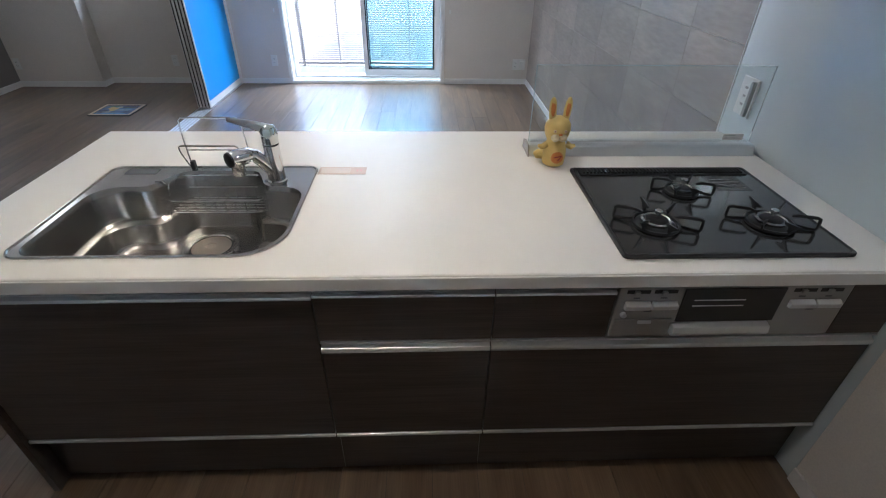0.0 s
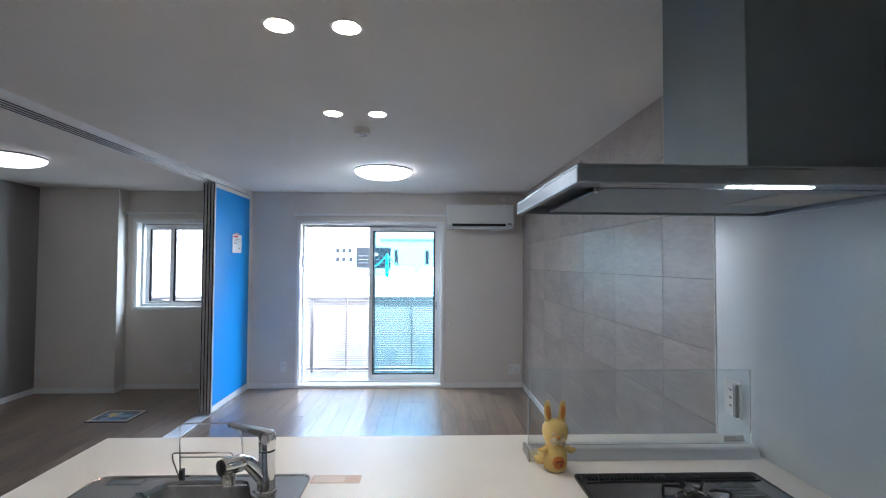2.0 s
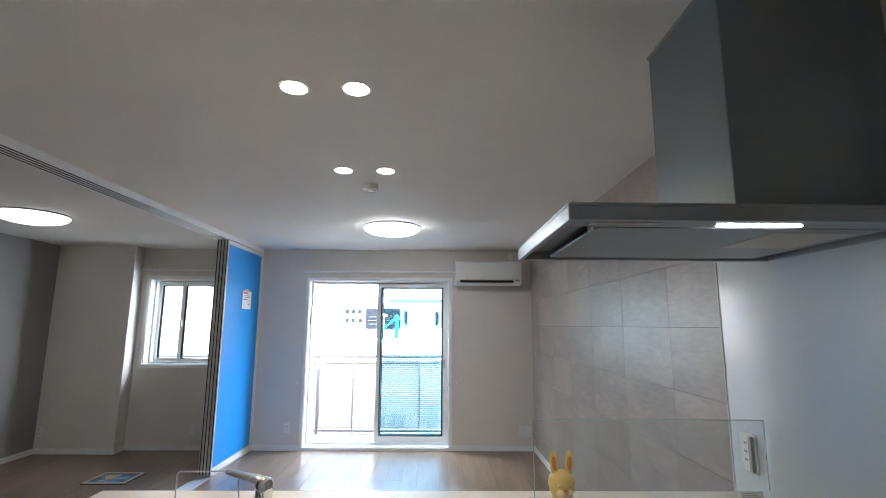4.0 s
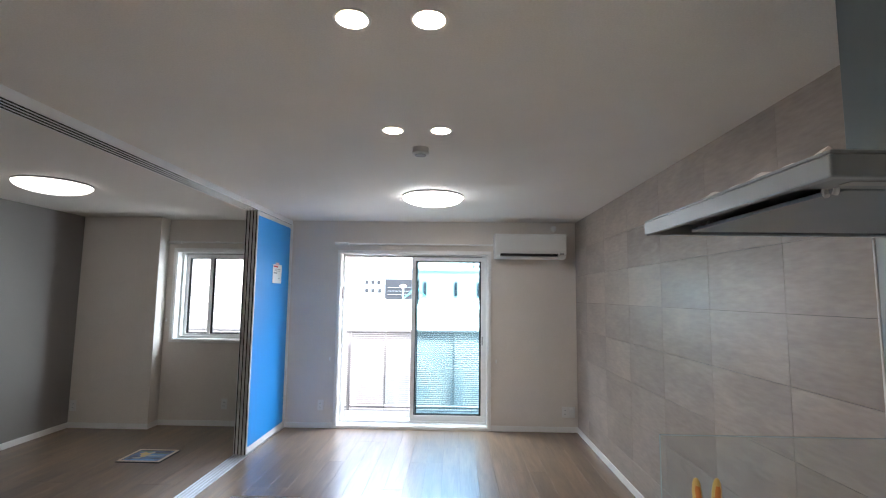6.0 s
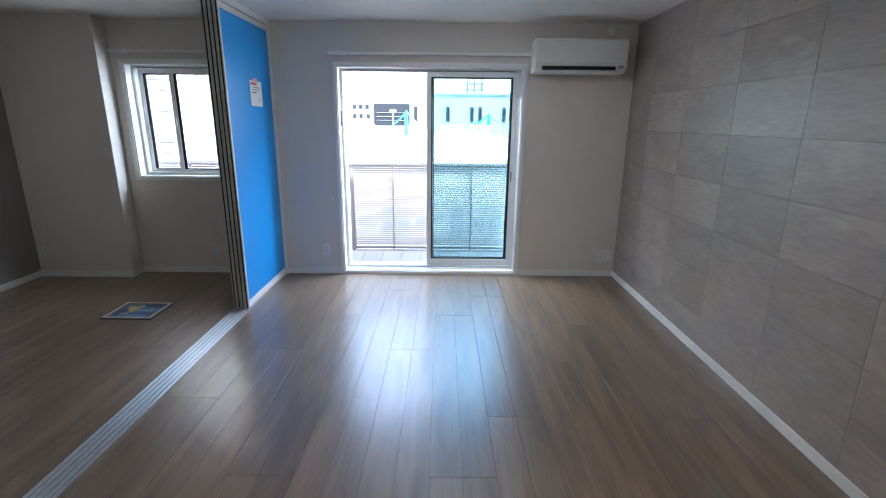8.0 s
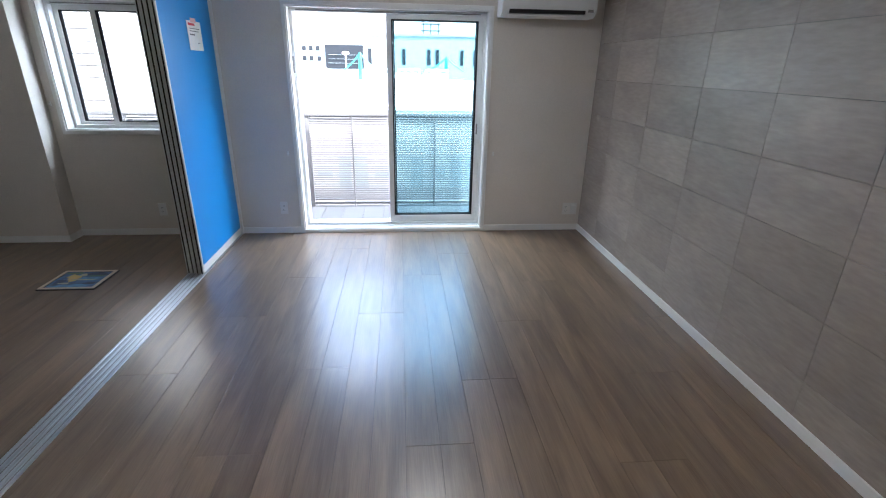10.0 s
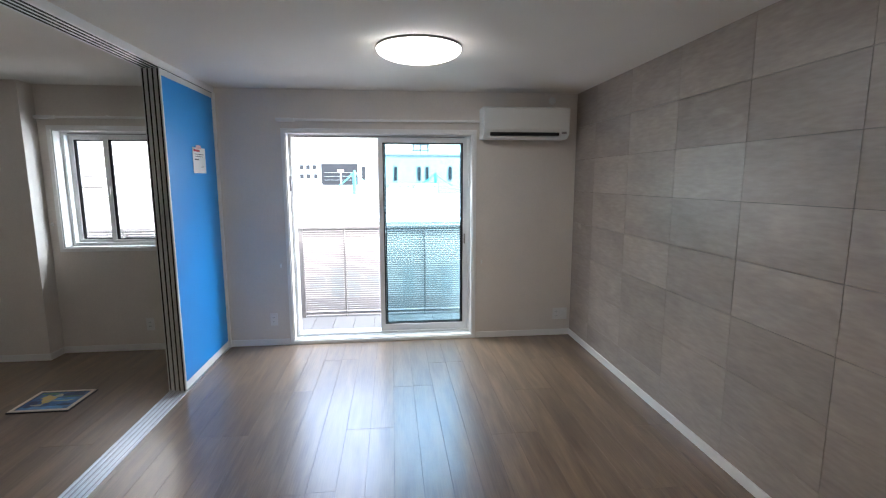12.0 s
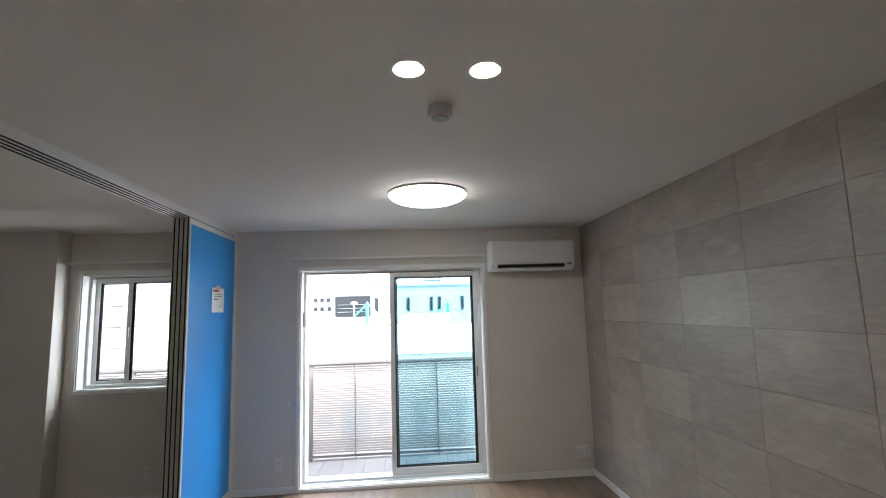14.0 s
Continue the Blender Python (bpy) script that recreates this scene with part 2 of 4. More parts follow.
    mul.operation = "SCALE"
    L.new(mix.outputs[2], mul.inputs[0])
    L.new(g.outputs[0], mul.inputs["Scale"])
    L.new(mul.outputs[0], b.inputs["Base Color"])
    b.inputs["Roughness"].default_value = rough
    bn = N.new("ShaderNodeBump")
    bn.inputs["Strength"].default_value, bn.inputs["Distance"].default_value = 0.12, 0.002
    L.new(a.outputs[0], bn.inputs["Height"])
    L.new(bn.outputs[0], b.inputs["Normal"])
    return m


PAPER_WHITE = surface("wallpaper", (0.72, 0.668, 0.612), 0.75, vary=0.03, scale=2.5, bump=0.6, bump_scale=150, grain=0.05)
PAPER_GREY = surface("accent_wallpaper", (0.25, 0.235, 0.22), 0.75, vary=0.03, scale=2.5, bump=0.35, bump_scale=260)
CEILING = surface("ceiling_paper", (0.80, 0.765, 0.715), 0.8, vary=0.025, scale=2.0, bump=0.7, bump_scale=140, grain=0.04)
WHITE_TRIM = surface("white_trim", (0.82, 0.81, 0.79), 0.4, vary=0.02, bump=0.05)
PVC = surface("window_vinyl", (0.80, 0.80, 0.79), 0.35, vary=0.02)
GASKET = surface("gasket", (0.012, 0.014, 0.017), 0.45)
PANEL = surface("kitchen_panel", (0.57, 0.625, 0.645), 0.20, vary=0.015, scale=3, coat=0.25, bump=0.05, bump_scale=35)
COUNTER = surface("counter_stone", (0.80, 0.775, 0.74), 0.36, vary=0.015, scale=4, grain=0.015, bump_scale=400)
DARKWOOD = wood("dark_laminate", (0.032, 0.025, 0.0215), (0.085, 0.066, 0.056), 0.34, 0, rings=14.0)
ALU = surface("brushed_aluminium", (0.72, 0.74, 0.76), 0.3, 0.75, vary=0.05, bump=0.08, bump_scale=90, stretch=(0.05, 1, 1))
ALU_Y = surface("aluminium_track", (0.66, 0.68, 0.70), 0.3, 1.0, vary=0.05, bump=0.06, bump_scale=90, stretch=(1, 0.05, 1))
STRIPE = surface("panel_edge", (0.74, 0.73, 0.72), 0.4, 0.1, vary=0.04, bump_scale=90)
TRACK = surface("track_paint", (0.80, 0.81, 0.82), 0.35, 0.1, vary=0.03)
SLOT = surface("track_slot", (0.010, 0.011, 0.012), 0.6, specular=0.2)
STEEL = surface("sink_steel", (0.44, 0.43, 0.41), 0.24, 1.0, vary=0.05, bump=0.05, bump_scale=120, stretch=(0.1, 1, 1))
RIMSTEEL = surface("rim_steel", (0.60, 0.59, 0.57), 0.2, 1.0, vary=0.04, bump=0.04, bump_scale=120, stretch=(0.1, 1, 1))
CHROME = surface("chrome", (0.80, 0.81, 0.82), 0.06, 1.0, vary=0.01)
WIRE = surface("steel_wire", (0.75, 0.75, 0.75), 0.2, 1.0)
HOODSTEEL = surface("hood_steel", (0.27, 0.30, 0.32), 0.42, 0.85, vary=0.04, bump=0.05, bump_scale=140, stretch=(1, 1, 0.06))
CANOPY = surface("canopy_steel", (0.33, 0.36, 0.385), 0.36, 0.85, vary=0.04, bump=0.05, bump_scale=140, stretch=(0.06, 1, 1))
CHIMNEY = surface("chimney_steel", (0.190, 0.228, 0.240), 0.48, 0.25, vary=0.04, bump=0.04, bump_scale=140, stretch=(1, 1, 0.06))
HOODDARK = surface("hood_inner", (0.20, 0.20, 0.20), 0.4, 0.8)
BLACKGLASS = surface("hob_glass", (0.040, 0.041, 0.044), 0.11, vary=0.1, coat=0.5)
IRON = surface("cast_iron", (0.012, 0.012, 0.013), 0.45, vary=0.1, bump=0.3, bump_scale=300)
SILVER = surface("silver_paint", (0.34, 0.335, 0.325), 0.36, 0.4, vary=0.03)
BLACK = surface("black_plastic", (0.012, 0.012, 0.013), 0.3)
PLASTIC = surface("white_plastic", (0.78, 0.78, 0.76), 0.35, vary=0.015)
OUTLET = surface("outlet_plastic", (0.78, 0.77, 0.75), 0.4, vary=0.015)
GREYPLASTIC = surface("grey_plastic", (0.30, 0.29, 0.28), 0.45)
BLUE = surface("blue_laminate", (0.018, 0.29, 0.74), 0.4, vary=0.03, scale=2)
SHEET = surface("paper", (0.80, 0.79, 0.77), 0.7)
RED = surface("red_print", (0.55, 0.06, 0.08), 0.6)
PINK = surface("pink_print", (0.72, 0.42, 0.40), 0.6)
INK = surface("grey_print", (0.12, 0.12, 0.13), 0.6)
YELLOW = surface("yellow_vinyl", (0.66, 0.49, 0.17), 0.45, vary=0.05, scale=14)
PLANK = wood("floor_plank", (0.112, 0.072, 0.042), (0.240, 0.163, 0.102), 0.45, 1, each=0.12, coat=1.0, fibre=0.34, bump=0.06)
JOINT = surface("joint", (0.075, 0.055, 0.04), 0.7)
GROUT = surface("grout", (0.06, 0.054, 0.048), 0.8)
TILE = veined("stone_tile", (0.340, 0.291, 0.250), (0.58, 0.52, 0.455), 0.36)
GLASS = clear("window_glass", (0.97, 0.985, 0.985))
LOWE = clear("coated_glass", (0.78, 0.88, 0.905))
SHIELD = clear("clear_shield", (0.95, 0.97, 0.97))
LAMP = glowing("lamp_diffuser", (1.0, 0.96, 0.915), 0.85)
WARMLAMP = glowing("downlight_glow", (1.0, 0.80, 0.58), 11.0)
SIDELAMP = glowing("side_lamp_diffuser", (1.0, 0.955, 0.90), 0.27)
HOODLAMP = glowing("hood_light", (1.0, 0.97, 0.93), 3.0)
CONCRETE = surface("ground", (0.42, 0.41, 0.40), 0.9, vary=0.12, scale=0.3, bump=0.2, bump_scale=30)
STUCCO = surface("white_render", (0.50, 0.53, 0.54), 0.85, vary=0.05, scale=0.5)
RAILPAINT = surface("rail_paint", (0.105, 0.099, 0.10), 0.45, vary=0.04)
BALCTILE = surface("balcony_tile", (0.15, 0.147, 0.145), 0.7, vary=0.06, scale=8, each=0.06)
TEAL = surface("teal_paint", (0.015, 0.24, 0.25), 0.5)
DARKPANE = surface("dark_pane", (0.012, 0.014, 0.017), 0.7, specular=0.1)
DETECTOR = surface("detector_plastic", (0.68, 0.66, 0.63), 0.45)

# ---- plan ----
E, N_, W_, S_, C = 1.382, 5.95, -4.37, -0.80, 2.40   # walls east, north, west, south; ceiling
T = 0.20
CT = 0.845                                            # worktop height

floor = setting("floor", box(W_, E, S_, N_, -0.12, -0.004), JOINT, "wood plank floor of the open living and kitchen area", "floor")
# The last pair is unseen, added to brighten the kitchen aisle.
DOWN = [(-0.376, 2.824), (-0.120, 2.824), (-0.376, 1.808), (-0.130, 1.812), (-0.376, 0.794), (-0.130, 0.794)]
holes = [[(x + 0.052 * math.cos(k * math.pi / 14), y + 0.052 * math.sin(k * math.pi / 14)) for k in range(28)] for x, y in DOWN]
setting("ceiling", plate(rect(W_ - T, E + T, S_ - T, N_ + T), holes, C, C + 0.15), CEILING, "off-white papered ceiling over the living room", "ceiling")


def up_wall(x, y, z):
    """Turns a slab drawn in (x, height, depth) into a north wall."""
    return (x, N_ + z, y)


BW = (-1.385, 0.365, 0.03, 2.02)    # balcony window opening
SW = (-3.355, -2.355, 0.975, 2.025)  # small window opening
wall_n = setting("wall_north", plate(rect(W_ - T, E + T, -0.12, C), [rect(*BW), rect(*SW)], 0.0, T, up_wall), PAPER_WHITE, "off-white papered wall with a balcony window and a small window", "wall")
wall_e = setting("wall_east", box(E + 0.008, E + T, S_ - T, N_, -0.12, C), GROUT, "feature wall clad in grey-beige stone tiles", "wall")
setting("wall_west", box(W_ - T, W_, S_, N_, -0.12, C), PAPER_GREY, "plain dark grey papered accent wall", "wall")
# Unseen closing wall, set close and white to bounce light into the kitchen.
setting("wall_south", box(W_ - T, E + T, S_ - T, S_, -0.12, C), WHITE_TRIM, "plain white wall out of view, closing the room", "wall")
COLX, COLY = -3.458, 5.770
setting("column", box(W_, COLX, COLY, N_, 0, C), PAPER_WHITE, "off-white papered column in the corner by the small window", "column")
setting("wall_kitchen", box(E - 0.008, E + 0.008, S_, 0.998, 0, C), PAPER_WHITE, "off-white papered wall beside the kitchen aisle", "wall")
panel_wall = setting("kitchen_panel", box(E - 0.008, E + 0.008, 0.999, 2.004, 0, C), PANEL, "glossy white splash panel lining the kitchen wall", "wall panel")
part("edge_trim", box(E - 0.011, E + 0.008, 2.005, 2.012, 0, C), WHITE_TRIM, panel_wall, "slim pale edge trim")


def baseboard(x0, x1, y0, y1):
    return setting("baseboard", box(x0, x1, y0, y1, 0, 0.062), WHITE_TRIM, "low white baseboard along the wall", "baseboard", 0.003)


baseboard(-1.97, BW[0] - 0.036, N_ - 0.009, N_)
baseboard(BW[1] + 0.036, E - 0.009, N_ - 0.009, N_)
baseboard(E - 0.011, E, 2.013, N_)
baseboard(COLX, -2.13, N_ - 0.009, N_)
baseboard(W_, COLX + 0.009, COLY - 0.009, COLY)
baseboard(COLX, COLX + 0.009, COLY, N_ - 0.009)
baseboard(W_, W_ + 0.009, S_, COLY - 0.009)
baseboard(E - 0.017, E - 0.008, S_, 0.998)


# ---- windows ----
def frame_ring(x0, x1, z0, z1, w, y0, y1, name, mat, parent, bevel=0.002, wb=None):
    wb = w if wb is None else wb
    bm = plate(rect(x0, x1, z0, z1), [rect(x0 + w, x1 - w, z0 + wb, z1 - w)], y0, y1, lambda x, y, z: (x, z, y))
    return part(name, bm, mat, parent, "", False, bevel)


def sash(parent, name, x0, x1, z0, z1, y, glass, w=0.045, wb=0.07, seal=0.012):
    s = frame_ring(x0, x1, z0, z1, w, y - 0.015, y + 0.015, name, PVC, parent, 0.003, wb)
    g = plate(rect(x0 + w - 0.002, x1 - w + 0.002, z0 + wb - 0.002, z1 - w + 0.002), [rect(x0 + w + seal, x1 - w - 0.016, z0 + wb + 0.010, z1 - w - 0.012)], y - 0.006, y + 0.006, lambda a, b, c: (a, c, b))
    part("gasket", g, GASKET, s, "black rubber gasket")
    p = part("pane", box(x0 + w, x1 - w, y - 0.002, y + 0.002, z0 + wb, z1 - w), glass, s)
    p.visible_shadow = False
    return s


def window(name, opening, label, cut=None):
    x0, x1, z0, z1 = opening
    w = thing(name, ((x0 + x1) / 2, N_, z0), label, "window", "", "structure")
    frame_ring(x0 - 0.032, x1 + 0.032, z0 - 0.03, z1 + 0.032, 0.034, N_ - 0.012, N_ - 0.001, "casing", WHITE_TRIM, w, 0.003)
    frame_ring(x0, x1, z0, z1, 0.012, N_ - 0.001, N_ + T - 0.002, "jamb", WHITE_TRIM, w, 0.0)
    frame_ring(x0 + 0.012, x1 - 0.012, z0 + 0.012, z1 - 0.012, 0.028, N_ + 0.095, N_ + T + 0.02, "window_frame", PVC, w, 0.003)
    part("vent_strip", box(x0 + 0.07, x1 - 0.07, N_ + 0.0925, N_ + 0.0948, z1 - 0.034, z1 - 0.026), GREYPLASTIC, w, "grey vent strip")
    return w


w1 = window("window_1", BW, "white sliding balcony window with one leaf slid open")
MID = -0.515
sash(w1, "sliding_leaf", MID - 0.03, BW[1] - 0.036, BW[2] + 0.036, BW[3] - 0.036, N_ + 0.125, LOWE)
sash(w1, "sliding_leaf", MID - 0.015, BW[1] - 0.040, BW[2] + 0.036, BW[3] - 0.036, N_ + 0.165, LOWE)
for z in (1.42, 1.09):
    part("latch", box(MID - 0.012, MID + 0.004, N_ + 0.098, N_ + 0.110, z - 0.03, z + 0.03), PVC, w1, "", False, 0.003)
part("pull_handle", box(BW[1] - 0.072, BW[1] - 0.058, N_ + 0.10, N_ + 0.11, 0.95, 1.05), GREYPLASTIC, w1, "", False, 0.003)
part("stop", box(BW[0] + 0.012, BW[0] + 0.03, N_ + 0.07, N_ + 0.095, 1.48, 1.62), GREYPLASTIC, w1, "", False, 0.003)
part("stop", box(BW[1] - 0.03, BW[1] - 0.012, N_ + 0.07, N_ + 0.095, 1.50, 1.64), PVC, w1, "", False, 0.003)
part("sill_rail", box(BW[0] + 0.012, BW[1] - 0.012, N_ + 0.06, N_ + 0.095, BW[2] + 0.012, BW[2] + 0.020), ALU, w1)

w2 = window("window_2", SW, "small white two-leaf sliding window above the wall")
MS = -2.985
sash(w2, "sliding_leaf", SW[0] + 0.036, MS + 0.02, SW[2] + 0.036, SW[3] - 0.036, N_ + 0.165, GLASS, 0.042, 0.030, 0.026)
sash(w2, "sliding_leaf", MS - 0.02, SW[1] - 0.036, SW[2] + 0.036, SW[3] - 0.036, N_ + 0.125, GLASS, 0.042, 0.030, 0.026)
part("latch", box(MS - 0.012, MS + 0.010, N_ + 0.096, N_ + 0.110, 1.43, 1.53), PVC, w2, "", False, 0.004)


def curtain_rail(x0, x1, z):
    r = thing("curtain_rail", ((x0 + x1) / 2, N_, z), "white curtain rail fixed to the wall above the window", "curtain rail", "curtain rails")
    part("rail", box(x0, x1, N_ - 0.055, N_ - 0.035, z - 0.012, z + 0.008), WHITE_TRIM, r, "", False, 0.003)
    part("end_cap", box(x0 - 0.006, x0 + 0.16, N_ - 0.062, N_ - 0.030, z - 0.018, z + 0.012), PLASTIC, r, "", False, 0.005)
    for x in (x0 + 0.10, (x0 + x1) / 2, x1 - 0.08):
        part("bracket", box(x - 0.012, x + 0.012, N_ - 0.04, N_, z - 0.006, z + 0.016), PLASTIC, r, "", False, 0.002)
    return r


curtain_rail(-1.44, 0.44, 2.125)
curtain_rail(-3.44, -2.30, 2.125)


def tassel_hook(x, z):
    h = thing("tassel_hook", (x, N_, z), "small white curtain tassel hook on the wall", "hook", "tassel hooks")
    part("base", box(x - 0.008, x + 0.008, N_ - 0.006, N_, z - 0.02, z + 0.02), PLASTIC, h, "", False, 0.002)
    part("peg", turned((x, N_ - 0.026, z), [(0.005, 0.0), (0.005, 0.022)], 8, "y"), PLASTIC, h)


tassel_hook(-1.475, 0.78)
tassel_hook(0.455, 0.78)
tassel_hook(-3.43, 1.20)


def outlet(x, z, kind_label, gang=1, box_on=False, N_=N_):
    w = 0.07 * gang + 0.01 * (gang - 1)
    o = thing("wall_outlet", (x, N_, z), kind_label, "outlet", "wall outlets")
    part("plate", box(x - w / 2, x + w / 2, N_ - 0.008, N_, z - 0.06, z + 0.06), OUTLET, o, "", False, 0.003)
    for g in range(gang):
        cx = x - w / 2 + 0.035 + g * 0.08
        part("insert", box(cx - 0.017, cx + 0.017, N_ - 0.0105, N_ - 0.008, z - 0.04, z + 0.04), PLASTIC, o, "", False, 0.001)
        for dz in (-0.02, 0.02):
            part("slot", box(cx - 0.008, cx - 0.005, N_ - 0.0112, N_ - 0.0105, z + dz - 0.005, z + dz + 0.005), BLACK, o)
            part("slot", box(cx + 0.005, cx + 0.008, N_ - 0.0112, N_ - 0.0105, z + dz - 0.005, z + dz + 0.005), BLACK, o)
    if box_on:
        part("adapter", box(x + 0.005, x + 0.055, N_ - 0.045, N_ - 0.0112, z - 0.03, z + 0.045), PLASTIC, o, "plugged-in white adapter box", False, 0.006)
    return o


outlet(-1.562, 0.257, "white single wall outlet beside the balcony window")
outlet(1.275, 0.225, "white double wall outlet with a plugged-in adapter", 2, True)
outlet(-4.318, 0.245, "white single wall outlet low on the column", 1, False, COLY)
outlet(-2.685, 0.25, "white single wall outlet below the small window")

# ---- sliding partition ----
PX = -1.98
part_wall = thing("sliding_partition", (PX - 0.066, 5.44, 0), "stack of sliding door panels, the front one bright blue", "sliding door")
for i in range(4):
    x1 = PX - 0.001 - 0.035 * i
    x0 = x1 - 0.026
    y0, y1 = 4.955 + 0.006 * i, N_ - 0.03
    leaf = part("door_leaf", box(x0 + 0.003, x1 - 0.002, y0 + 0.02, y1 - 0.02, 0.075, 2.30), BLUE if i == 0 else PAPER_GREY, part_wall, "bright blue laminate door leaf" if i == 0 else "grey sliding door leaf")
    part("stile", box(x0, x1, y0, y0 + 0.022, 0.012, 2.345), STRIPE, leaf, "slim metal stile", False, 0.002)
    part("seal", box(x0 + 0.008, x1 - 0.008, y0 - 0.0012, y0 - 0.0001, 0.014, 2.343), SLOT, leaf, "dark brush seal")
    part("stile", box(x0, x1, y1 - 0.022, y1, 0.012, 2.345), STRIPE, leaf, "slim metal stile", False, 0.003)
    part("bottom_rail", box(x0 + 0.001, x1 - 0.0005, y0 + 0.022, y1 - 0.022, 0.012, 0.0745), WHITE_TRIM, leaf, "pale bottom rail", False, 0.002)
    part("top_rail", box(x0 + 0.001, x1 - 0.0005, y0 + 0.022, y1 - 0.022, 2.3005, 2.345), STRIPE, leaf, "grey metal top rail", False, 0.002)
part("jamb", box(PX - 0.14, PX + 0.012, N_ - 0.028, N_, 0, 2.35), WHITE_TRIM, part_wall, "pale wall jamb", False, 0.003)

TX0, TX1 = PX - 0.140, PX + 0.002
track = thing("ceiling_track", ((TX0 + TX1) / 2, 2.4, C), "grooved aluminium ceiling track of the sliding partition", "door track", "", "structure")
part("track_body", box(TX0, TX1, S_, N_, 2.3545, C), TRACK, track)
for i in range(5):
    x = TX0 + 0.005 + i * (TX1 - TX0 - 0.010) / 4
    part("rib", box(x - 0.005, x + 0.005, S_, N_ - 0.001, 2.350, 2.3540), TRACK, track, "", False, 0.001)
# Near-black strips, not recessed, paint the shade inside the track's grooves.
for i in range(4):
    x = TX0 + 0.005 + (i + 0.5) * (TX1 - TX0 - 0.010) / 4
    part("groove", box(x - 0.0125, x + 0.0125, S_, N_ - 0.002, 2.3525, 2.3544), SLOT, track, "dark strip for a groove's shade")
ftrack = thing("floor_track", ((TX0 + TX1) / 2, 2.4, 0), "pale metal floor track of the sliding partition", "door track", "", "structure")
part("track_plate", box(TX0 + 0.008, TX1 + 0.004, S_, N_ - 0.03, 0.0, 0.003), ALU_Y, ftrack)
for i in range(5):
    x = TX0 + 0.014 + i * (TX1 - TX0 - 0.016) / 4
    part("rib", box(x - 0.006, x + 0.006, S_, N_ - 0.031, 0.003, 0.008), ALU_Y, ftrack, "", False, 0.002)
    # Thin grey strips stand in for the shade between the floor ribs.
    if i < 4:
        part("groove", box(x + 0.013, x + 0.0185, S_, N_ - 0.032, 0.003, 0.0038), GREYPLASTIC, ftrack, "dark strip for a groove's shade")

note = thing("paper_note", (PX + 0.001, 5.53, 1.75), "printed paper note with a red heading stuck on the blue panel", "note")
part("sheet", box(PX - 0.0005, PX + 0.0015, 5.40, 5.655, 1.64, 1.845), SHEET, note)
part("heading", box(PX + 0.0016, PX + 0.0026, 5.42, 5.54, 1.812, 1.830), RED, note, "red heading bar")
part("sticker", box(PX + 0.0016, PX + 0.0030, 5.47, 5.57, 1.835, 1.865), PINK, note, "pink sticker")
for i, (a, b, z) in enumerate(((5.44, 5.62, 1.79), (5.44, 5.60, 1.772), (5.43, 5.52, 1.745), (5.56, 5.60, 1.69))):
    part("text_line", box(PX + 0.0016, PX + 0.0022, a, b, z, z + (0.010 if i == 2 else 0.005)), INK, note)

# ---- ceiling fittings ----
def ceiling_lamp(x, y, r, label, glow):
    l = thing("ceiling_lamp", (x, y, C), label, "ceiling lamp", "round ceiling lamps")
    part("base", turned((x, y, C - 0.014), [(r * 0.985, 0), (r, 0.002), (r, 0.0138)], 48), GREYPLASTIC, l, "", True)
    q = r * 0.985
    prof = [(q * math.sin(radians(a)), -0.014 - 0.070 * math.cos(radians(a))) for a in range(2, 91, 8)]
    part("diffuser", turned((x, y, C), prof + [(q, -0.0142)], 48), glow, l, "glowing milky diffuser", True)


ceiling_lamp(-0.233, 4.49, 0.268, "round milky ceiling lamp, switched on, over the living room", LAMP)
ceiling_lamp(-3.305, 4.09, 0.268, "round milky ceiling lamp, switched on, over the side room", SIDELAMP)


CONE = surface("reflector_white", (0.80, 0.74, 0.64), 0.35)


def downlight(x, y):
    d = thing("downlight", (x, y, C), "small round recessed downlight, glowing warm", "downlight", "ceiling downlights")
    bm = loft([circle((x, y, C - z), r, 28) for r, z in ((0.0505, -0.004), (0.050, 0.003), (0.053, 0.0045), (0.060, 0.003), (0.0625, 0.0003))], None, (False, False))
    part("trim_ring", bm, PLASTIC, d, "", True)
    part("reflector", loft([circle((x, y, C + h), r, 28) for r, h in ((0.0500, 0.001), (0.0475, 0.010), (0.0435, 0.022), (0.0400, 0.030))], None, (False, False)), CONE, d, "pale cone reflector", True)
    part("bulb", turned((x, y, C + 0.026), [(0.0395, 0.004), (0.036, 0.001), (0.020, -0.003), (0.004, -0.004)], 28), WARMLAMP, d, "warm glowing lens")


# Includes the added, unseen pair over the aisle at y 0.794.
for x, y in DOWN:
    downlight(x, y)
sd = thing("smoke_detector", (-0.249, 3.125, C), "round white smoke detector on the ceiling", "smoke detector")
part("base", turned((-0.249, 3.125, C), [(0.047, -0.028), (0.048, -0.026), (0.048, -0.0002)], 32), DETECTOR, sd, "", True)
part("head", turned((-0.249, 3.125, C), [(0.024, -0.046), (0.034, -0.041), (0.050, -0.036), (0.052, -0.032), (0.050, -0.0282)], 32), DETECTOR, sd, "", True)
part("grille", turned((-0.249, 3.125, C), [(0.030, -0.0475), (0.034, -0.0465), (0.034, -0.0445), (0.030, -0.044)], 24), GREYPLASTIC, sd, "grey sensor grille")

# ---- air conditioner ----
ac = thing("air_conditioner", (0.828, N_, 1.955), "white wall-mounted air conditioner above the outlet", "air conditioner")
A0, A1 = 0.422, 1.228
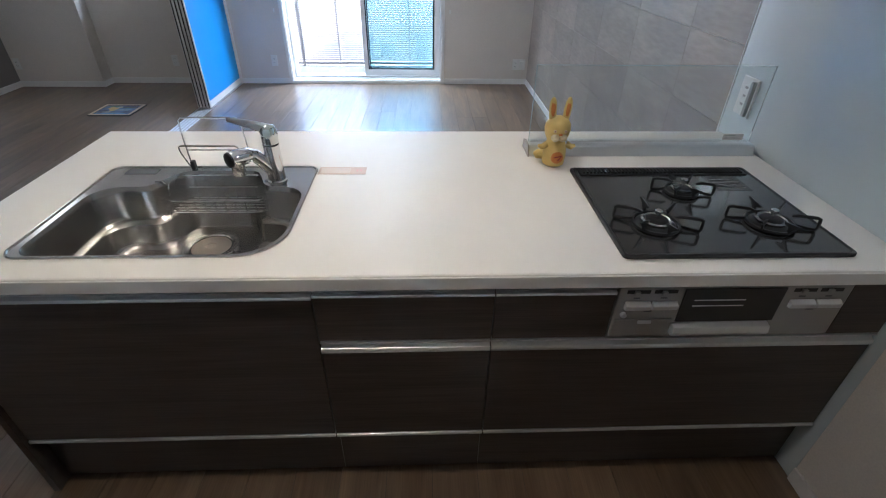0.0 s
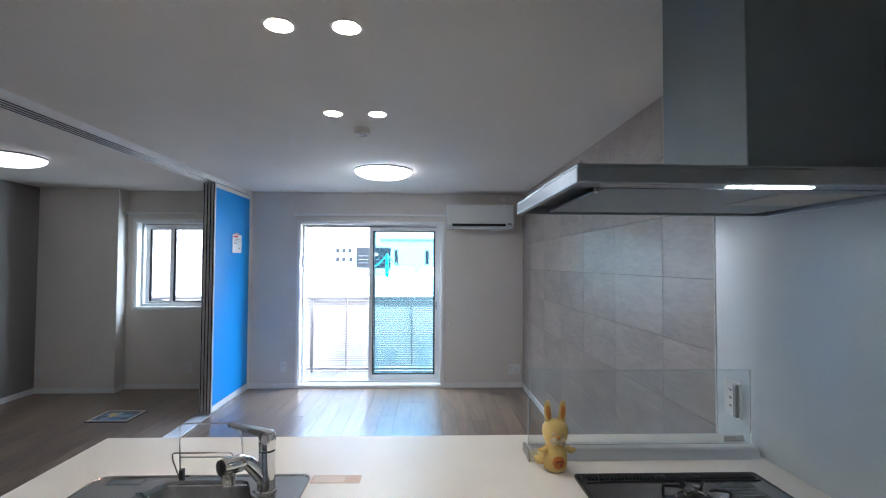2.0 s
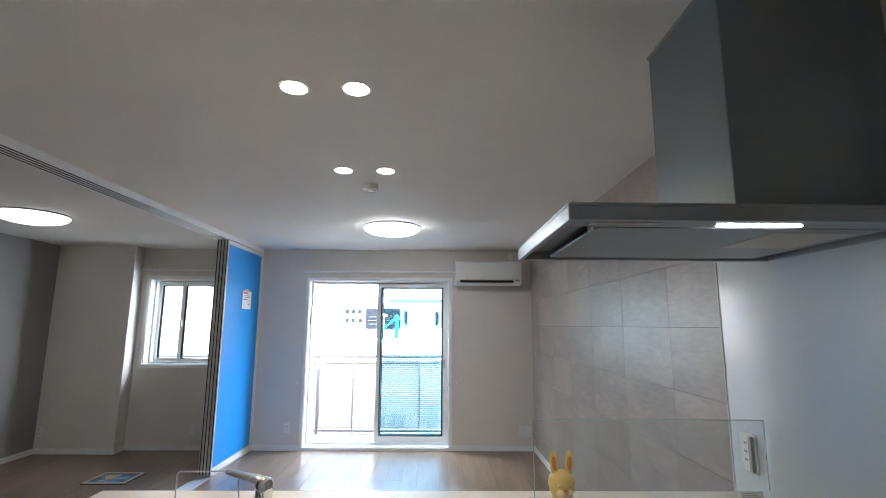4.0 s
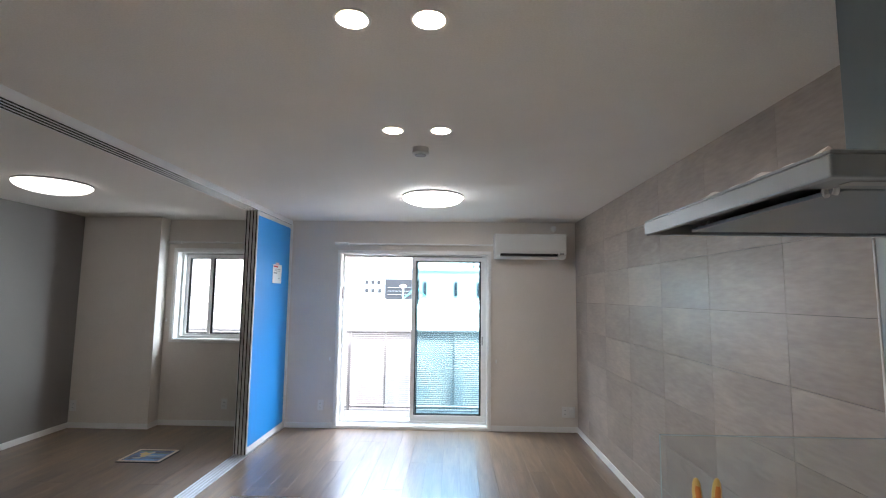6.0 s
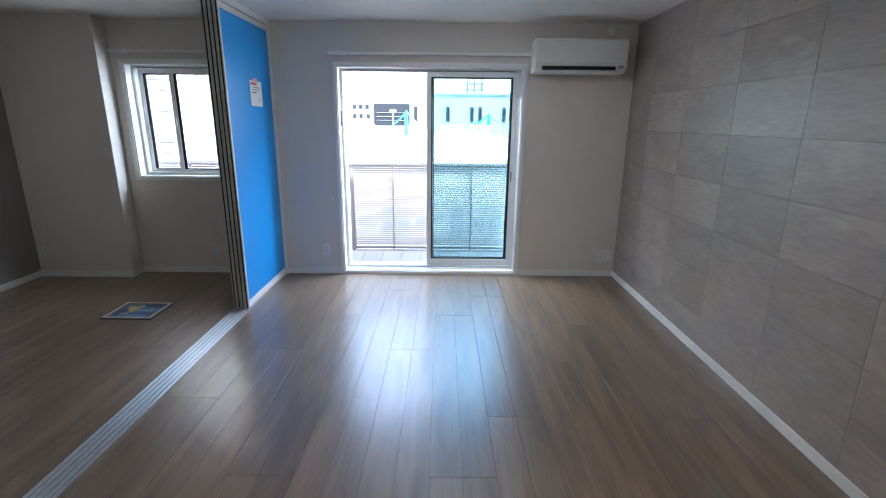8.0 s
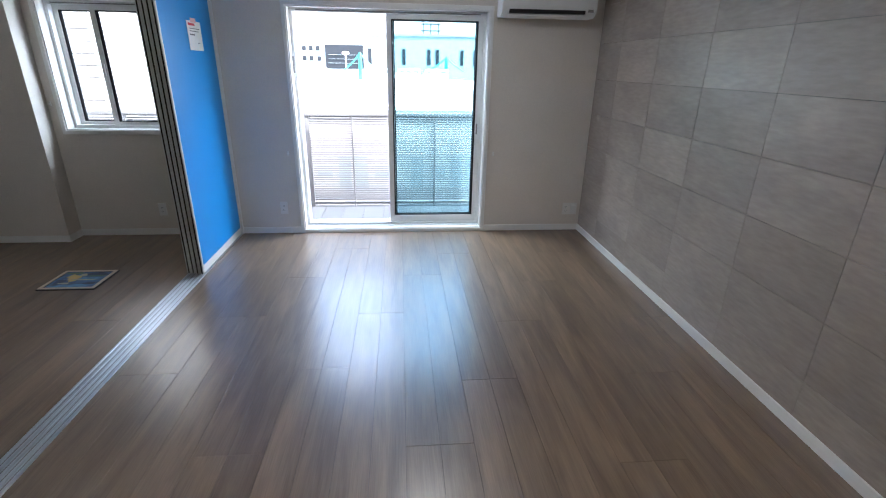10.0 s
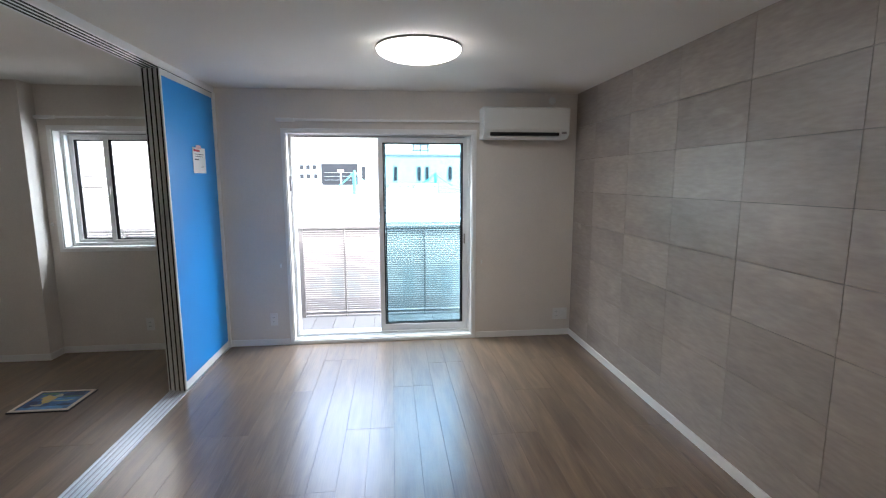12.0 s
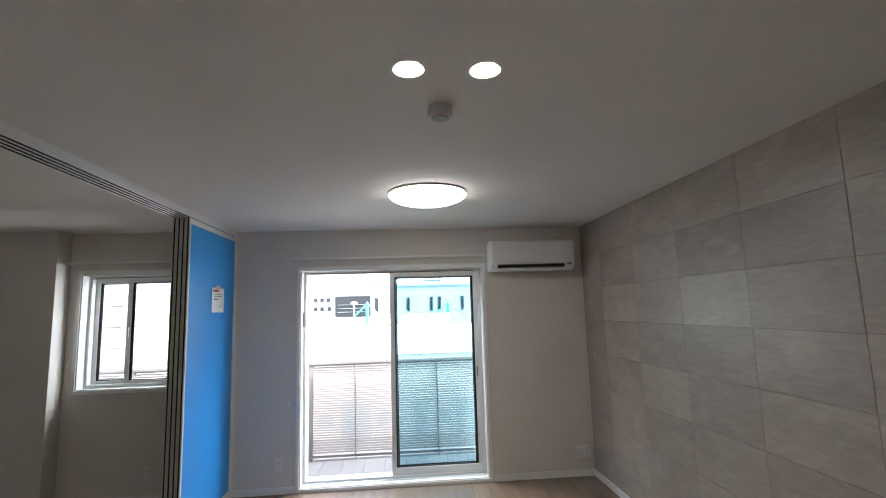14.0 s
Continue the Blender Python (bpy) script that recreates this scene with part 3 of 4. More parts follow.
prof = [(N_, 1.96), (N_ - 0.16, 1.958), (N_ - 0.19, 1.972), (N_ - 0.225, 2.00), (N_ - 0.232, 2.03), (N_ - 0.236, 2.21), (N_ - 0.22, 2.238), (N_ - 0.17, 2.243), (N_, 2.243)]
part("body", loft([[(x, y, z) for y, z in prof] for x in (A0, A1)]), PLASTIC, ac, "", False, 0.006)
part("front_panel", box(A0 + 0.008, A1 - 0.008, N_ - 0.243, N_ - 0.2365, 2.035, 2.225), PLASTIC, ac, "smooth white front panel", False, 0.003)
part("outlet_slot", box(A0 + 0.06, A1 - 0.10, N_ - 0.236, N_ - 0.20, 1.983, 2.012), BLACK, ac, "black air slot", False, 0.003)
part("louvre", box(A0 + 0.055, A1 - 0.095, N_ - 0.226, N_ - 0.16, 1.968, 1.976), PLASTIC, ac, "white louvre blade", False, 0.002)
part("display", box(A1 - 0.075, A1 - 0.03, N_ - 0.2335, N_ - 0.225, 2.0, 2.02), GREYPLASTIC, ac)
cap = thing("pipe_cover", (1.13, N_, 2.33), "small pale pipe cap on the wall above the air conditioner", "pipe cap")
part("cap", turned((1.13, N_ - 0.012, 2.33), [(0.028, 0), (0.034, 0.004), (0.035, 0.012)], 20, "y"), PLASTIC, cap, "", True)

# ---- framed picture lying on the floor ----
pic = thing("framed_picture", (-2.87, 4.90, 0), "blue and yellow picture in a pale frame lying flat", "picture frame")
part("frame_edge", plate(rect(-3.07, -2.67, 4.735, 5.075), [rect(-3.048, -2.692, 4.757, 5.053)], 0.0, 0.008), BLACK, pic, "dark outer edge of the frame")
part("frame_face", plate(rect(-3.064, -2.676, 4.741, 5.069), [rect(-3.040, -2.700, 4.763, 5.047)], 0.0082, 0.013), surface("frame_wood", (0.62, 0.53, 0.40), 0.45, vary=0.06, scale=20), pic, "pale wooden frame face", False, 0.002)
art = part("print", box(-3.039, -2.701, 4.764, 5.046, 0.001, 0.007), surface("picture_blue", (0.03, 0.11, 0.27), 0.3, vary=0.6, scale=22), pic, "blue print")
rp = random.Random(5)
PRINT = {"navy": surface("picture_navy", (0.012, 0.03, 0.09), 0.35, vary=0.4, scale=30), "gold": YELLOW, "cream": surface("picture_cream", (0.48, 0.46, 0.34), 0.4, vary=0.2, scale=30), "sky": surface("picture_sky", (0.10, 0.28, 0.50), 0.4, vary=0.4, scale=30), "green": surface("picture_green", (0.10, 0.20, 0.12), 0.4, vary=0.4, scale=30)}
layer = 0
for x, y, rx, ry, m in ((-2.80, 5.005, 0.090, 0.032, "navy"), (-2.96, 5.020, 0.060, 0.020, "green"), (-2.87, 4.795, 0.140, 0.022, "sky"), (-2.99, 4.86, 0.035, 0.055, "navy"), (-2.80, 4.92, 0.080, 0.032, "sky"), (-2.92, 4.93, 0.042, 0.062, "gold"), (-2.955, 4.965, 0.030, 0.030, "gold"), (-2.885, 4.985, 0.026, 0.026, "cream"), (-2.83, 4.90, 0.090, 0.010, "cream"), (-2.78, 4.965, 0.060, 0.010, "green"), (-2.76, 4.835, 0.045, 0.018, "navy"), (-2.94, 4.835, 0.040, 0.014, "cream")):
    w1, w2 = rp.uniform(0, 6), rp.uniform(0, 6)
    ring = [(1 + 0.16 * math.sin(3 * a + w1) + 0.10 * math.sin(7 * a + w2), a) for a in [2 * math.pi * k / 28 for k in range(28)]]
    z = 0.0071 + 0.00022 * layer
    layer += 1
    part("painted_patch", loft([[(x + rx * k * math.cos(a), y + ry * k * math.sin(a), h) for k, a in ring] for h in (z, z + 0.0002)]), PRINT[m], art)

# ---- kitchen: peninsula ----
KX0, KX1, KY0, KY1 = -1.065, E - 0.009, 1.024, 1.985
SX0, SX1, SY0, SY1 = -0.858, -0.190, 1.104, 1.634   # sink rim
HX0, HX1, HY0, HY1 = 0.646, 1.240, 1.080, 1.603     # hob
def rim_outline(k):
    """The sink's outline, drawn in by k; its front corner towards the hob is cut round."""
    out = []
    for cx, cy, a, r in ((SX1 - 0.035, SY1 - 0.035, 0, 0.035), (SX0 + 0.035, SY1 - 0.035, 90, 0.035), (SX0 + 0.04, SY0 + 0.04, 180, 0.04), (SX1 - 0.12, SY0 + 0.12, 270, 0.12)):
        for i in range(9):
            t = radians(a + 90 * i / 8)
            out.append((cx + (r - k) * math.cos(t), cy + (r - k) * math.sin(t)))
    return out


top = thing("worktop", (0.18, 1.5, CT - 0.040), "smooth white stone worktop with a steel sink let in", "worktop")
part("slab", plate(rect(KX0, KX1, KY0, KY1), [rim_outline(0.012)], CT - 0.040, CT), COUNTER, top, "", False, 0.006)


part("front_edge", box(KX0 + 0.002, KX1 - 0.001, KY0 - 0.0042, KY0 - 0.0002, CT - 0.0395, CT - 0.004), COUNTER, top, "rounded white front edge", False, 0.0018)


def front(u, x0, x1, z0, z1, name="drawer_front", y=1.034):
    return part(name, box(x0 + 0.0015, x1 - 0.0015, y, y + 0.018, z0, z1), DARKWOOD, u, "dark wood-grain laminate front", False, 0.0015)


def grip(u, x0, x1, z0, z1):
    """A rolled aluminium pull along the top of a front."""
    h = z1 - z0
    prof = [(1.046, z0), (1.032, z0), (1.029, z0 + 0.2 * h), (1.031, z0 + 0.42 * h), (1.043, z0 + 0.55 * h), (1.043, z0 + 0.8 * h), (1.032, z0 + 0.88 * h), (1.031, z1), (1.052, z1)]
    part("handle_rail", loft([[(x, y, z) for y, z in prof] for x in (x0 + 0.002, x1 - 0.002)]), ALU, u, "long aluminium handle rail")


def bottom_bar(u, x0, x1):
    part("edge_strip", box(x0 + 0.002, x1 - 0.002, 1.030, 1.048, 0.234, 0.246), ALU, u, "thin aluminium strip", False, 0.002)


def kick(u, x0, x1):
    part("kick_drawer", box(x0 + 0.001, x1 - 0.001, 1.072, 1.090, 0.010, 0.228), DARKWOOD, u, "recessed dark plinth drawer front")
    part("body", box(x0 + 0.004, x1 - 0.004, 1.091, 1.74, 0.0, 0.60), DARKWOOD, u)


X0, X1, X2, X3, X4, X5 = -1.013, -0.112, 0.331, 0.631, 1.222, E - 0.010
u1 = thing("sink_cabinet", ((X0 + X1) / 2, 1.02, 0), "wide dark wood-grain base cabinet under the sink", "kitchen cabinet", "kitchen base cabinets")
kick(u1, X0, X1)
front(u1, X0, X1, 0.248, 0.766)
grip(u1, X0, X1, 0.768, 0.794)
bottom_bar(u1, X0, X1)
part("end_panel", box(X0 - 0.022, X0, 1.020, 1.90, 0, CT - 0.041), DARKWOOD, u1, "dark end panel reaching the floor", False, 0.001)
u2 = thing("drawer_cabinet", ((X1 + X2) / 2, 1.02, 0), "narrow dark wood-grain drawer cabinet with metal pulls", "kitchen cabinet", "kitchen base cabinets")
kick(u2, X1, X2)
front(u2, X1, X2, 0.631, 0.772)
grip(u2, X1, X2, 0.774, 0.794)
front(u2, X1, X2, 0.248, 0.588)
grip(u2, X1, X2, 0.589, 0.628)
bottom_bar(u2, X1, X2)
u3 = thing("hob_cabinet", ((X2 + X5) / 2, 1.02, 0), "dark wood-grain base cabinet under the gas hob", "kitchen cabinet", "kitchen base cabinets")
kick(u3, X2, X5)
front(u3, X2, X3, 0.631, 0.772)
grip(u3, X2, X3, 0.774, 0.794)
front(u3, X4, X5, 0.631, 0.798, "filler_panel")
front(u3, X2, X5, 0.248, 0.588)
grip(u3, X2, X5, 0.589, 0.628)
bottom_bar(u3, X2, X5)
back = thing("peninsula_back", (0.2, 1.76, 0), "plain pale back wall below the worktop", "panel", "", "structure")
part("board", box(X0, X5, 1.745, 1.80, 0, CT - 0.041), PAPER_WHITE, back)

# ---- sink ----
sink = thing("kitchen_sink", (-0.524, 1.36, CT - 0.2), "brushed stainless steel sink with a stepped wavy bowl", "sink")


def bowl_outline(k=0.0, back=1.0):
    """The bowl's wavy rim, drawn in by k; the middle of its back bulges out."""
    out = []
    x0, x1, y0 = -0.832 + k, -0.204 - k, 1.112 + k
    r = 0.075
    for cx, cy, a in ((x1 - r, 1.482 - k - r, 0),):
        for i in range(7):
            t = radians(a + 90 * i / 6)
            out.append((cx + r * math.cos(t), cy + r * math.sin(t)))
    for i in range(1, 24):
        u = i / 24
        x = (x1 - r) + (x0 + r - x1 + r) * u
        s = 1 / (1 + math.exp(-(u - 0.16) * 45)) * 1 / (1 + math.exp((u - 0.78) * 38))
        out.append((x, 1.482 - k + 0.118 * back * s))
    for cx, cy, a, q in ((x0 + r, 1.482 - k - r, 90, r), (x0 + 0.05, y0 + 0.05, 180, 0.05), (x1 - 0.12, y0 + 0.12, 270, 0.12)):
        for i in range(7):
            t = radians(a + 90 * i / 6)
            out.append((cx + q * math.cos(t), cy + q * math.sin(t)))
    return out


rim_out = rim_outline(0.0)
part("deck_slot", box(-0.80, -0.70, 1.575, 1.612, CT + 0.0041, CT + 0.0052), HOODDARK, sink, "dark shelf on the rim", False, 0.0005)
part("rim", plate(rim_out, [bowl_outline(0.0)], CT + 0.0006, CT + 0.004), RIMSTEEL, sink, "raised steel rim", False, 0.0015)
part("rim_bead", tube([(x, y, CT + 0.004) for x, y in rim_outline(0.004)], 0.0035, 6, None, True), RIMSTEEL, sink, "", True)
rings = []
for k, z, bk in ((0.0, 0.004, 1), (0.003, -0.004, 1), (0.006, -0.015, 1), (0.010, -0.085, 1), (0.014, -0.098, 1), (0.030, -0.104, 1), (0.035, -0.110, 1), (0.040, -0.165, 1), (0.047, -0.180, 1), (0.060, -0.188, 0.95), (0.085, -0.191, 0.8)):
    rings.append([(x, y, CT + z) for x, y in bowl_outline(k, bk)])
part("bowl", loft(rings, None, (False, True)), STEEL, sink, "deep stepped bowl", True)
DX, DY, DZ = -0.524, 1.440, CT - 0.1905
part("drain_ring", loft([circle((DX, DY, DZ + h), r, 36) for r, h in ((0.090, 0.0), (0.086, 0.006), (0.078, 0.008), (0.070, 0.005), (0.062, 0.001))], None, (False, False)), CHROME, sink, "polished drain ring", True)
part("drain_lid", turned((DX, DY, DZ), [(0.061, 0.001), (0.060, 0.004), (0.050, 0.006), (0.018, 0.007), (0.016, 0.004), (0.004, 0.003)], 36), surface("drain_lid", (0.40, 0.36, 0.32), 0.3, 0.6), sink, "round drain lid", True)
part("drain_gap", turned((DX, DY, DZ), [(0.0675, 0.0012), (0.0640, 0.0042), (0.0605, 0.0030)], 36, "z", None, (False, False)), BLACK, sink, "dark gap round the lid", True)

# ---- wire basket in the sink ----
bas = thing("sink_basket", (-0.54, 1.53, CT - 0.1), "steel wire basket hung at the back of the sink", "wire basket")
BX0, BX1, BY0, BY1 = -0.648, -0.348, 1.487, 1.586
part("top_wire", tube([(BX0, 1.52, CT - 0.045), (BX0, 1.535, CT - 0.012), (BX0, BY1 - 0.02, CT - 0.006), (BX0 + 0.02, BY1, CT - 0.006), (BX1 - 0.02, BY1, CT - 0.006), (BX1, BY1 - 0.02, CT - 0.006), (BX1, 1.535, CT - 0.012), (BX1, 1.52, CT - 0.045)], 0.003, 6), WIRE, bas, "", True)
for z, r in ((CT - 0.048, 0.0024), (CT - 0.088, 0.0028)):
    part("hoop", tube([(x, y, z) for x, y in rounded(BX0, BX1, BY0, BY1, 0.025)], r, 6, None, True), WIRE, bas, "", True)
for i in range(9):
    x = BX0 + 0.025 + i * (BX1 - BX0 - 0.05) / 8
    part("rib_wire", tube([(x, BY1, CT - 0.006), (x, BY1, CT - 0.080), (x, BY1 - 0.008, CT - 0.088), (x, BY0 + 0.008, CT - 0.088), (x, BY0, CT - 0.080), (x, BY0, CT - 0.048)], 0.0022, 6), WIRE, bas, "", True)
for x in (BX0, BX1):
    s = -1 if x == BX0 else 1
    part("hook", tube([(x, 1.52, CT - 0.045), (x, 1.52, CT - 0.005), (x + 0.012 * s, 1.52, CT + 0.007), (x + 0.03 * s, 1.52, CT + 0.006)], 0.0025, 6), WIRE, bas, "", True)
for i in range(5):
    y = BY0 + 0.012 + i * (BY1 - BY0 - 0.024) / 4
    part("floor_wire", tube([(BX0 + 0.01, y, CT - 0.088), (BX1 - 0.01, y, CT - 0.088)], 0.002, 6), WIRE, bas)

# ---- wire stand behind the sink ----
st = thing("wire_stand", (-0.516, 1.638, CT), "thin steel wire cloth stand clipped behind the sink", "wire stand")
part("tall_loop", tube([(-0.602, 1.623, CT + 0.004), (-0.608, 1.628, CT + 0.10), (-0.610, 1.633, CT + 0.160), (-0.602, 1.634, CT + 0.168), (-0.428, 1.634, CT + 0.168), (-0.420, 1.633, CT + 0.160), (-0.408, 1.624, CT + 0.06)], 0.0025, 6), WIRE, st, "", True)
part("low_loop", tube([(-0.596, 1.608, CT + 0.004), (-0.611, 1.593, CT + 0.07), (-0.611, 1.590, CT + 0.088), (-0.604, 1.589, CT + 0.093), (-0.436, 1.589, CT + 0.093), (-0.428, 1.590, CT + 0.088), (-0.421, 1.596, CT + 0.06)], 0.0025, 6), WIRE, st, "", True)
part("cross_wire", tube([(-0.604, 1.627, CT + 0.065), (-0.412, 1.625, CT + 0.065)], 0.002, 6), WIRE, st)
part("clip", box(-0.598, -0.586, 1.603, 1.623, CT + 0.004, CT + 0.034), BLACK, st, "black plastic clip", False, 0.003)

# ---- mixer tap ----
tap = thing("mixer_tap", (-0.302, 1.525, CT), "chrome single-lever mixer tap with a pull-out head", "tap")
FX, FY = -0.302, 1.528
part("flange", turned((FX, FY, CT + 0.004), [(0.031, 0), (0.031, 0.004), (0.026, 0.008)], 28), CHROME, tap, "", True)
part("body", turned((FX, FY, CT + 0.012), [(0.027, 0), (0.026, 0.05), (0.0245, 0.085), (0.0245, 0.11)], 28), CHROME, tap, "upright chrome body", True)
part("collar", turned((FX, FY, CT + 0.122), [(0.0235, 0), (0.0235, 0.005)], 28), BLACK, tap, "dark collar ring")
part("lever_cap", turned((FX, FY, CT + 0.128), [(0.0245, 0), (0.0255, 0.02), (0.0255, 0.040), (0.020, 0.050), (0.006, 0.054)], 28), CHROME, tap, "", True)
part("lever", loft([[(x, FY + dy + w * sy, z + h * sz) for sy, sz in ((-1, -1), (-0.6, 1), (0.6, 1), (1, -1))] for x, dy, z, w, h in ((FX + 0.01, 0, CT + 0.168, 0.021, 0.012), (FX - 0.03, 0.002, CT + 0.180, 0.019, 0.009), (FX - 0.075, 0.004, CT + 0.190, 0.016, 0.006), (FX - 0.115, 0.006, CT + 0.198, 0.012, 0.0045))]), CHROME, tap, "flat chrome lever", True, 0.002)
part("spout", tube([(FX - 0.0060, FY - 0.0040, CT + 0.0400), (FX - 0.0220, FY - 0.0140, CT + 0.0660), (FX - 0.0460, FY - 0.0260, CT + 0.0980), (FX - 0.0620, FY - 0.0380, CT + 0.1040)], [0.022, 0.020, 0.0185, 0.019], 18), CHROME, tap, "", True)
hd = part("spray_head", tube([(FX - 0.0520, FY - 0.0300, CT + 0.1020), (FX - 0.0600, FY - 0.0380, CT + 0.1030), (FX - 0.0940, FY - 0.0800, CT + 0.1070), (FX - 0.0970, FY - 0.0840, CT + 0.1070)], [0.018, 0.024, 0.025, 0.0235], 22), CHROME, tap, "thick chrome pull-out head", True)
part("nozzle", turned((FX - 0.0840, FY - 0.0680, CT + 0.0540), [(0.0175, 0), (0.019, 0.003), (0.020, 0.044)], 20), CHROME, hd, "", True)
part("button", tube([(FX - 0.0972, FY - 0.0843, CT + 0.1070), (FX - 0.1005, FY - 0.0885, CT + 0.1070), (FX - 0.1020, FY - 0.0903, CT + 0.1070)], [0.0232, 0.022, 0.014], 20), BLACK, hd, "black button cap", True)

# ---- label card on the worktop ----
card = thing("label_card", (-0.109, 1.605, CT), "small pale pink printed label stuck on the worktop", "label")
part("paper", box(-0.187, -0.032, 1.577, 1.632, CT + 0.0003, CT + 0.0011), surface("pink_paper", (0.66, 0.52, 0.45), 0.6), card)
part("print_panel", box(-0.180, -0.083, 1.585, 1.624, CT + 0.0012, CT + 0.0016), surface("pale_pink_paper", (0.72, 0.63, 0.57), 0.6), card, "pale print panel")
for i in range(2):
    part("stamp", box(-0.064 + i * 0.012, -0.058 + i * 0.012, 1.598, 1.612, CT + 0.0012, CT + 0.0016), PINK, card, "small pink stamp")

# ---- gas hob ----
hob = thing("gas_hob", (0.97, 1.34, CT), "black glass three-burner gas hob set in the worktop", "hob")
part("frame", plate(rounded(HX0, HX1, HY0, HY1, 0.014, 4), [rounded(HX0 + 0.010, HX1 - 0.010, HY0 + 0.010, HY1 - 0.010, 0.008, 4)], CT + 0.0005, CT + 0.012), surface("hob_trim", (0.06, 0.06, 0.065), 0.3, 0.8), hob, "dark metal trim", False, 0.003)
part("glass_top", box(HX0 + 0.0102, HX1 - 0.0102, HY0 + 0.0102, HY1 - 0.0102, CT + 0.0005, CT + 0.010), BLACKGLASS, hob, "glossy black glass")
part("vent_tray", box(HX0 + 0.02, HX1 - 0.02, HY1 - 0.062, HY1 - 0.016, CT + 0.0102, CT + 0.013), BLACK, hob, "", False, 0.001)
for i in range(46):
    x = HX0 + 0.035 + i * (HX1 - HX0 - 0.07) / 45
    part("vent_slat", box(x - 0.0032, x + 0.0032, HY1 - 0.054, HY1 - 0.024, CT + 0.0131, CT + 0.019), IRON, hob)
NOTICE = surface("dark_notice", (0.045, 0.047, 0.05), 0.25)
part("sticker", box(1.065, 1.175, 1.43, 1.53, CT + 0.0102, CT + 0.0105), NOTICE, hob, "dark notice sticker")
for i in range(4):
    part("text_line", box(1.075, 1.165 - 0.02 * (i % 2), 1.445 + 0.02 * i, 1.452 + 0.02 * i, CT + 0.0106, CT + 0.0108), surface("faint_print", (0.10, 0.105, 0.11), 0.4) if i == 0 else bpy.data.materials["faint_print"], hob)


def burner(x, y, r, spin):
    b = part("burner", turned((x, y, CT + 0.0102), [(r * 1.15, 0), (r * 1.12, 0.006), (r * 0.95, 0.010), (r * 0.86, 0.012)], 36), IRON, hob, "dark burner dish", True)
    part("burner_ring", turned((x, y, CT + 0.0225), [(r * 0.84, 0), (r * 0.84, 0.006), (r * 0.72, 0.009), (r * 0.66, 0.0065)], 36), STEEL, b, "steel burner ring", True)
    part("burner_cap", turned((x, y, CT + 0.0228), [(r * 0.60, 0), (r * 0.62, 0.007), (r * 0.50, 0.010), (r * 0.3, 0.011)], 32), IRON, b, "black burner cap", True)
    part("sensor", turned((x, y, CT + 0.0336), [(0.0065, 0), (0.0065, 0.014), (0.010, 0.015), (0.010, 0.022), (0.0085, 0.0235)], 16), CHROME, b, "bright round sensor", True)
    part("trivet_ring", tube([(x + r * 1.25 * math.cos(a), y + r * 1.25 * math.sin(a), CT + 0.018) for a in [2 * math.pi * k / 28 for k in range(28)]], 0.0045, 6, None, True), IRON, b, "", True)
    for k in range(6):
        a = radians(spin + 60 * k)
        c, s = math.cos(a), math.sin(a)
        if k in (0, 3):
            far = r * 2.3
            loop = [(r * 0.9, 0.044), (r * 1.25, 0.049), (far - 0.008, 0.049), (far - 0.001, 0.046), (far, 0.038), (far, 0.022), (far - 0.003, 0.0150), (far - 0.012, 0.0145), (r * 1.25, 0.020)]
            part("trivet_arm", tube([(x + d * c, y + d * s, CT + h) for d, h in loop], [0.003] + [0.0045] * 7 + [0.004], 6), IRON, b, "looped iron arm", True)
        else:
            edge = [(r * 0.85, 0.042), (r * 1.2, 0.046), (r * 1.85, 0.051), (r * 1.9, 0.048), (r * 1.62, 0.040), (r * 1.42, 0.028), (r * 1.32, 0.0155), (r * 1.20, 0.0155), (r * 1.2, 0.034), (r * 0.9, 0.038)]
            part("trivet_fin", loft([[(x + d * c - 0.0022 * q * s, y + d * s + 0.0022 * q * c, CT + h) for d, h in edge] for q in (-1, 1)]), IRON, b, "pointed iron fin")


burner(0.782, 1.226, 0.048, -22)
burner(0.940, 1.416, 0.038, -16)
burner(1.098, 1.226, 0.048, -20)

# ---- hob front ----
FYH = 1.030
ctl = part("control_panel", box(X3 + 0.002, X4 - 0.002, FYH, FYH + 0.03, 0.633, 0.800), SILVER, hob, "silver control panel", False, 0.003)
part("grill_window", box(0.795, 1.050, FYH - 0.0035, FYH - 0.0001, 0.688, 0.794), BLACK, ctl, "dark grill window", False, 0.002)
part("grill_handle", loft([[(x, FYH + y, z) for y, z in ((-0.0002, 0.650), (-0.018, 0.652), (-0.022, 0.664), (-0.018, 0.681), (-0.0002, 0.686))] for x in (0.788, 1.040)]), ALU, ctl, "curved grill handle", False, 0.002)
for z in (0.757, 0.739):
    part("window_line", box(0.825, 0.955, FYH - 0.0044, FYH - 0.0036, z, z + 0.003), ALU, ctl)


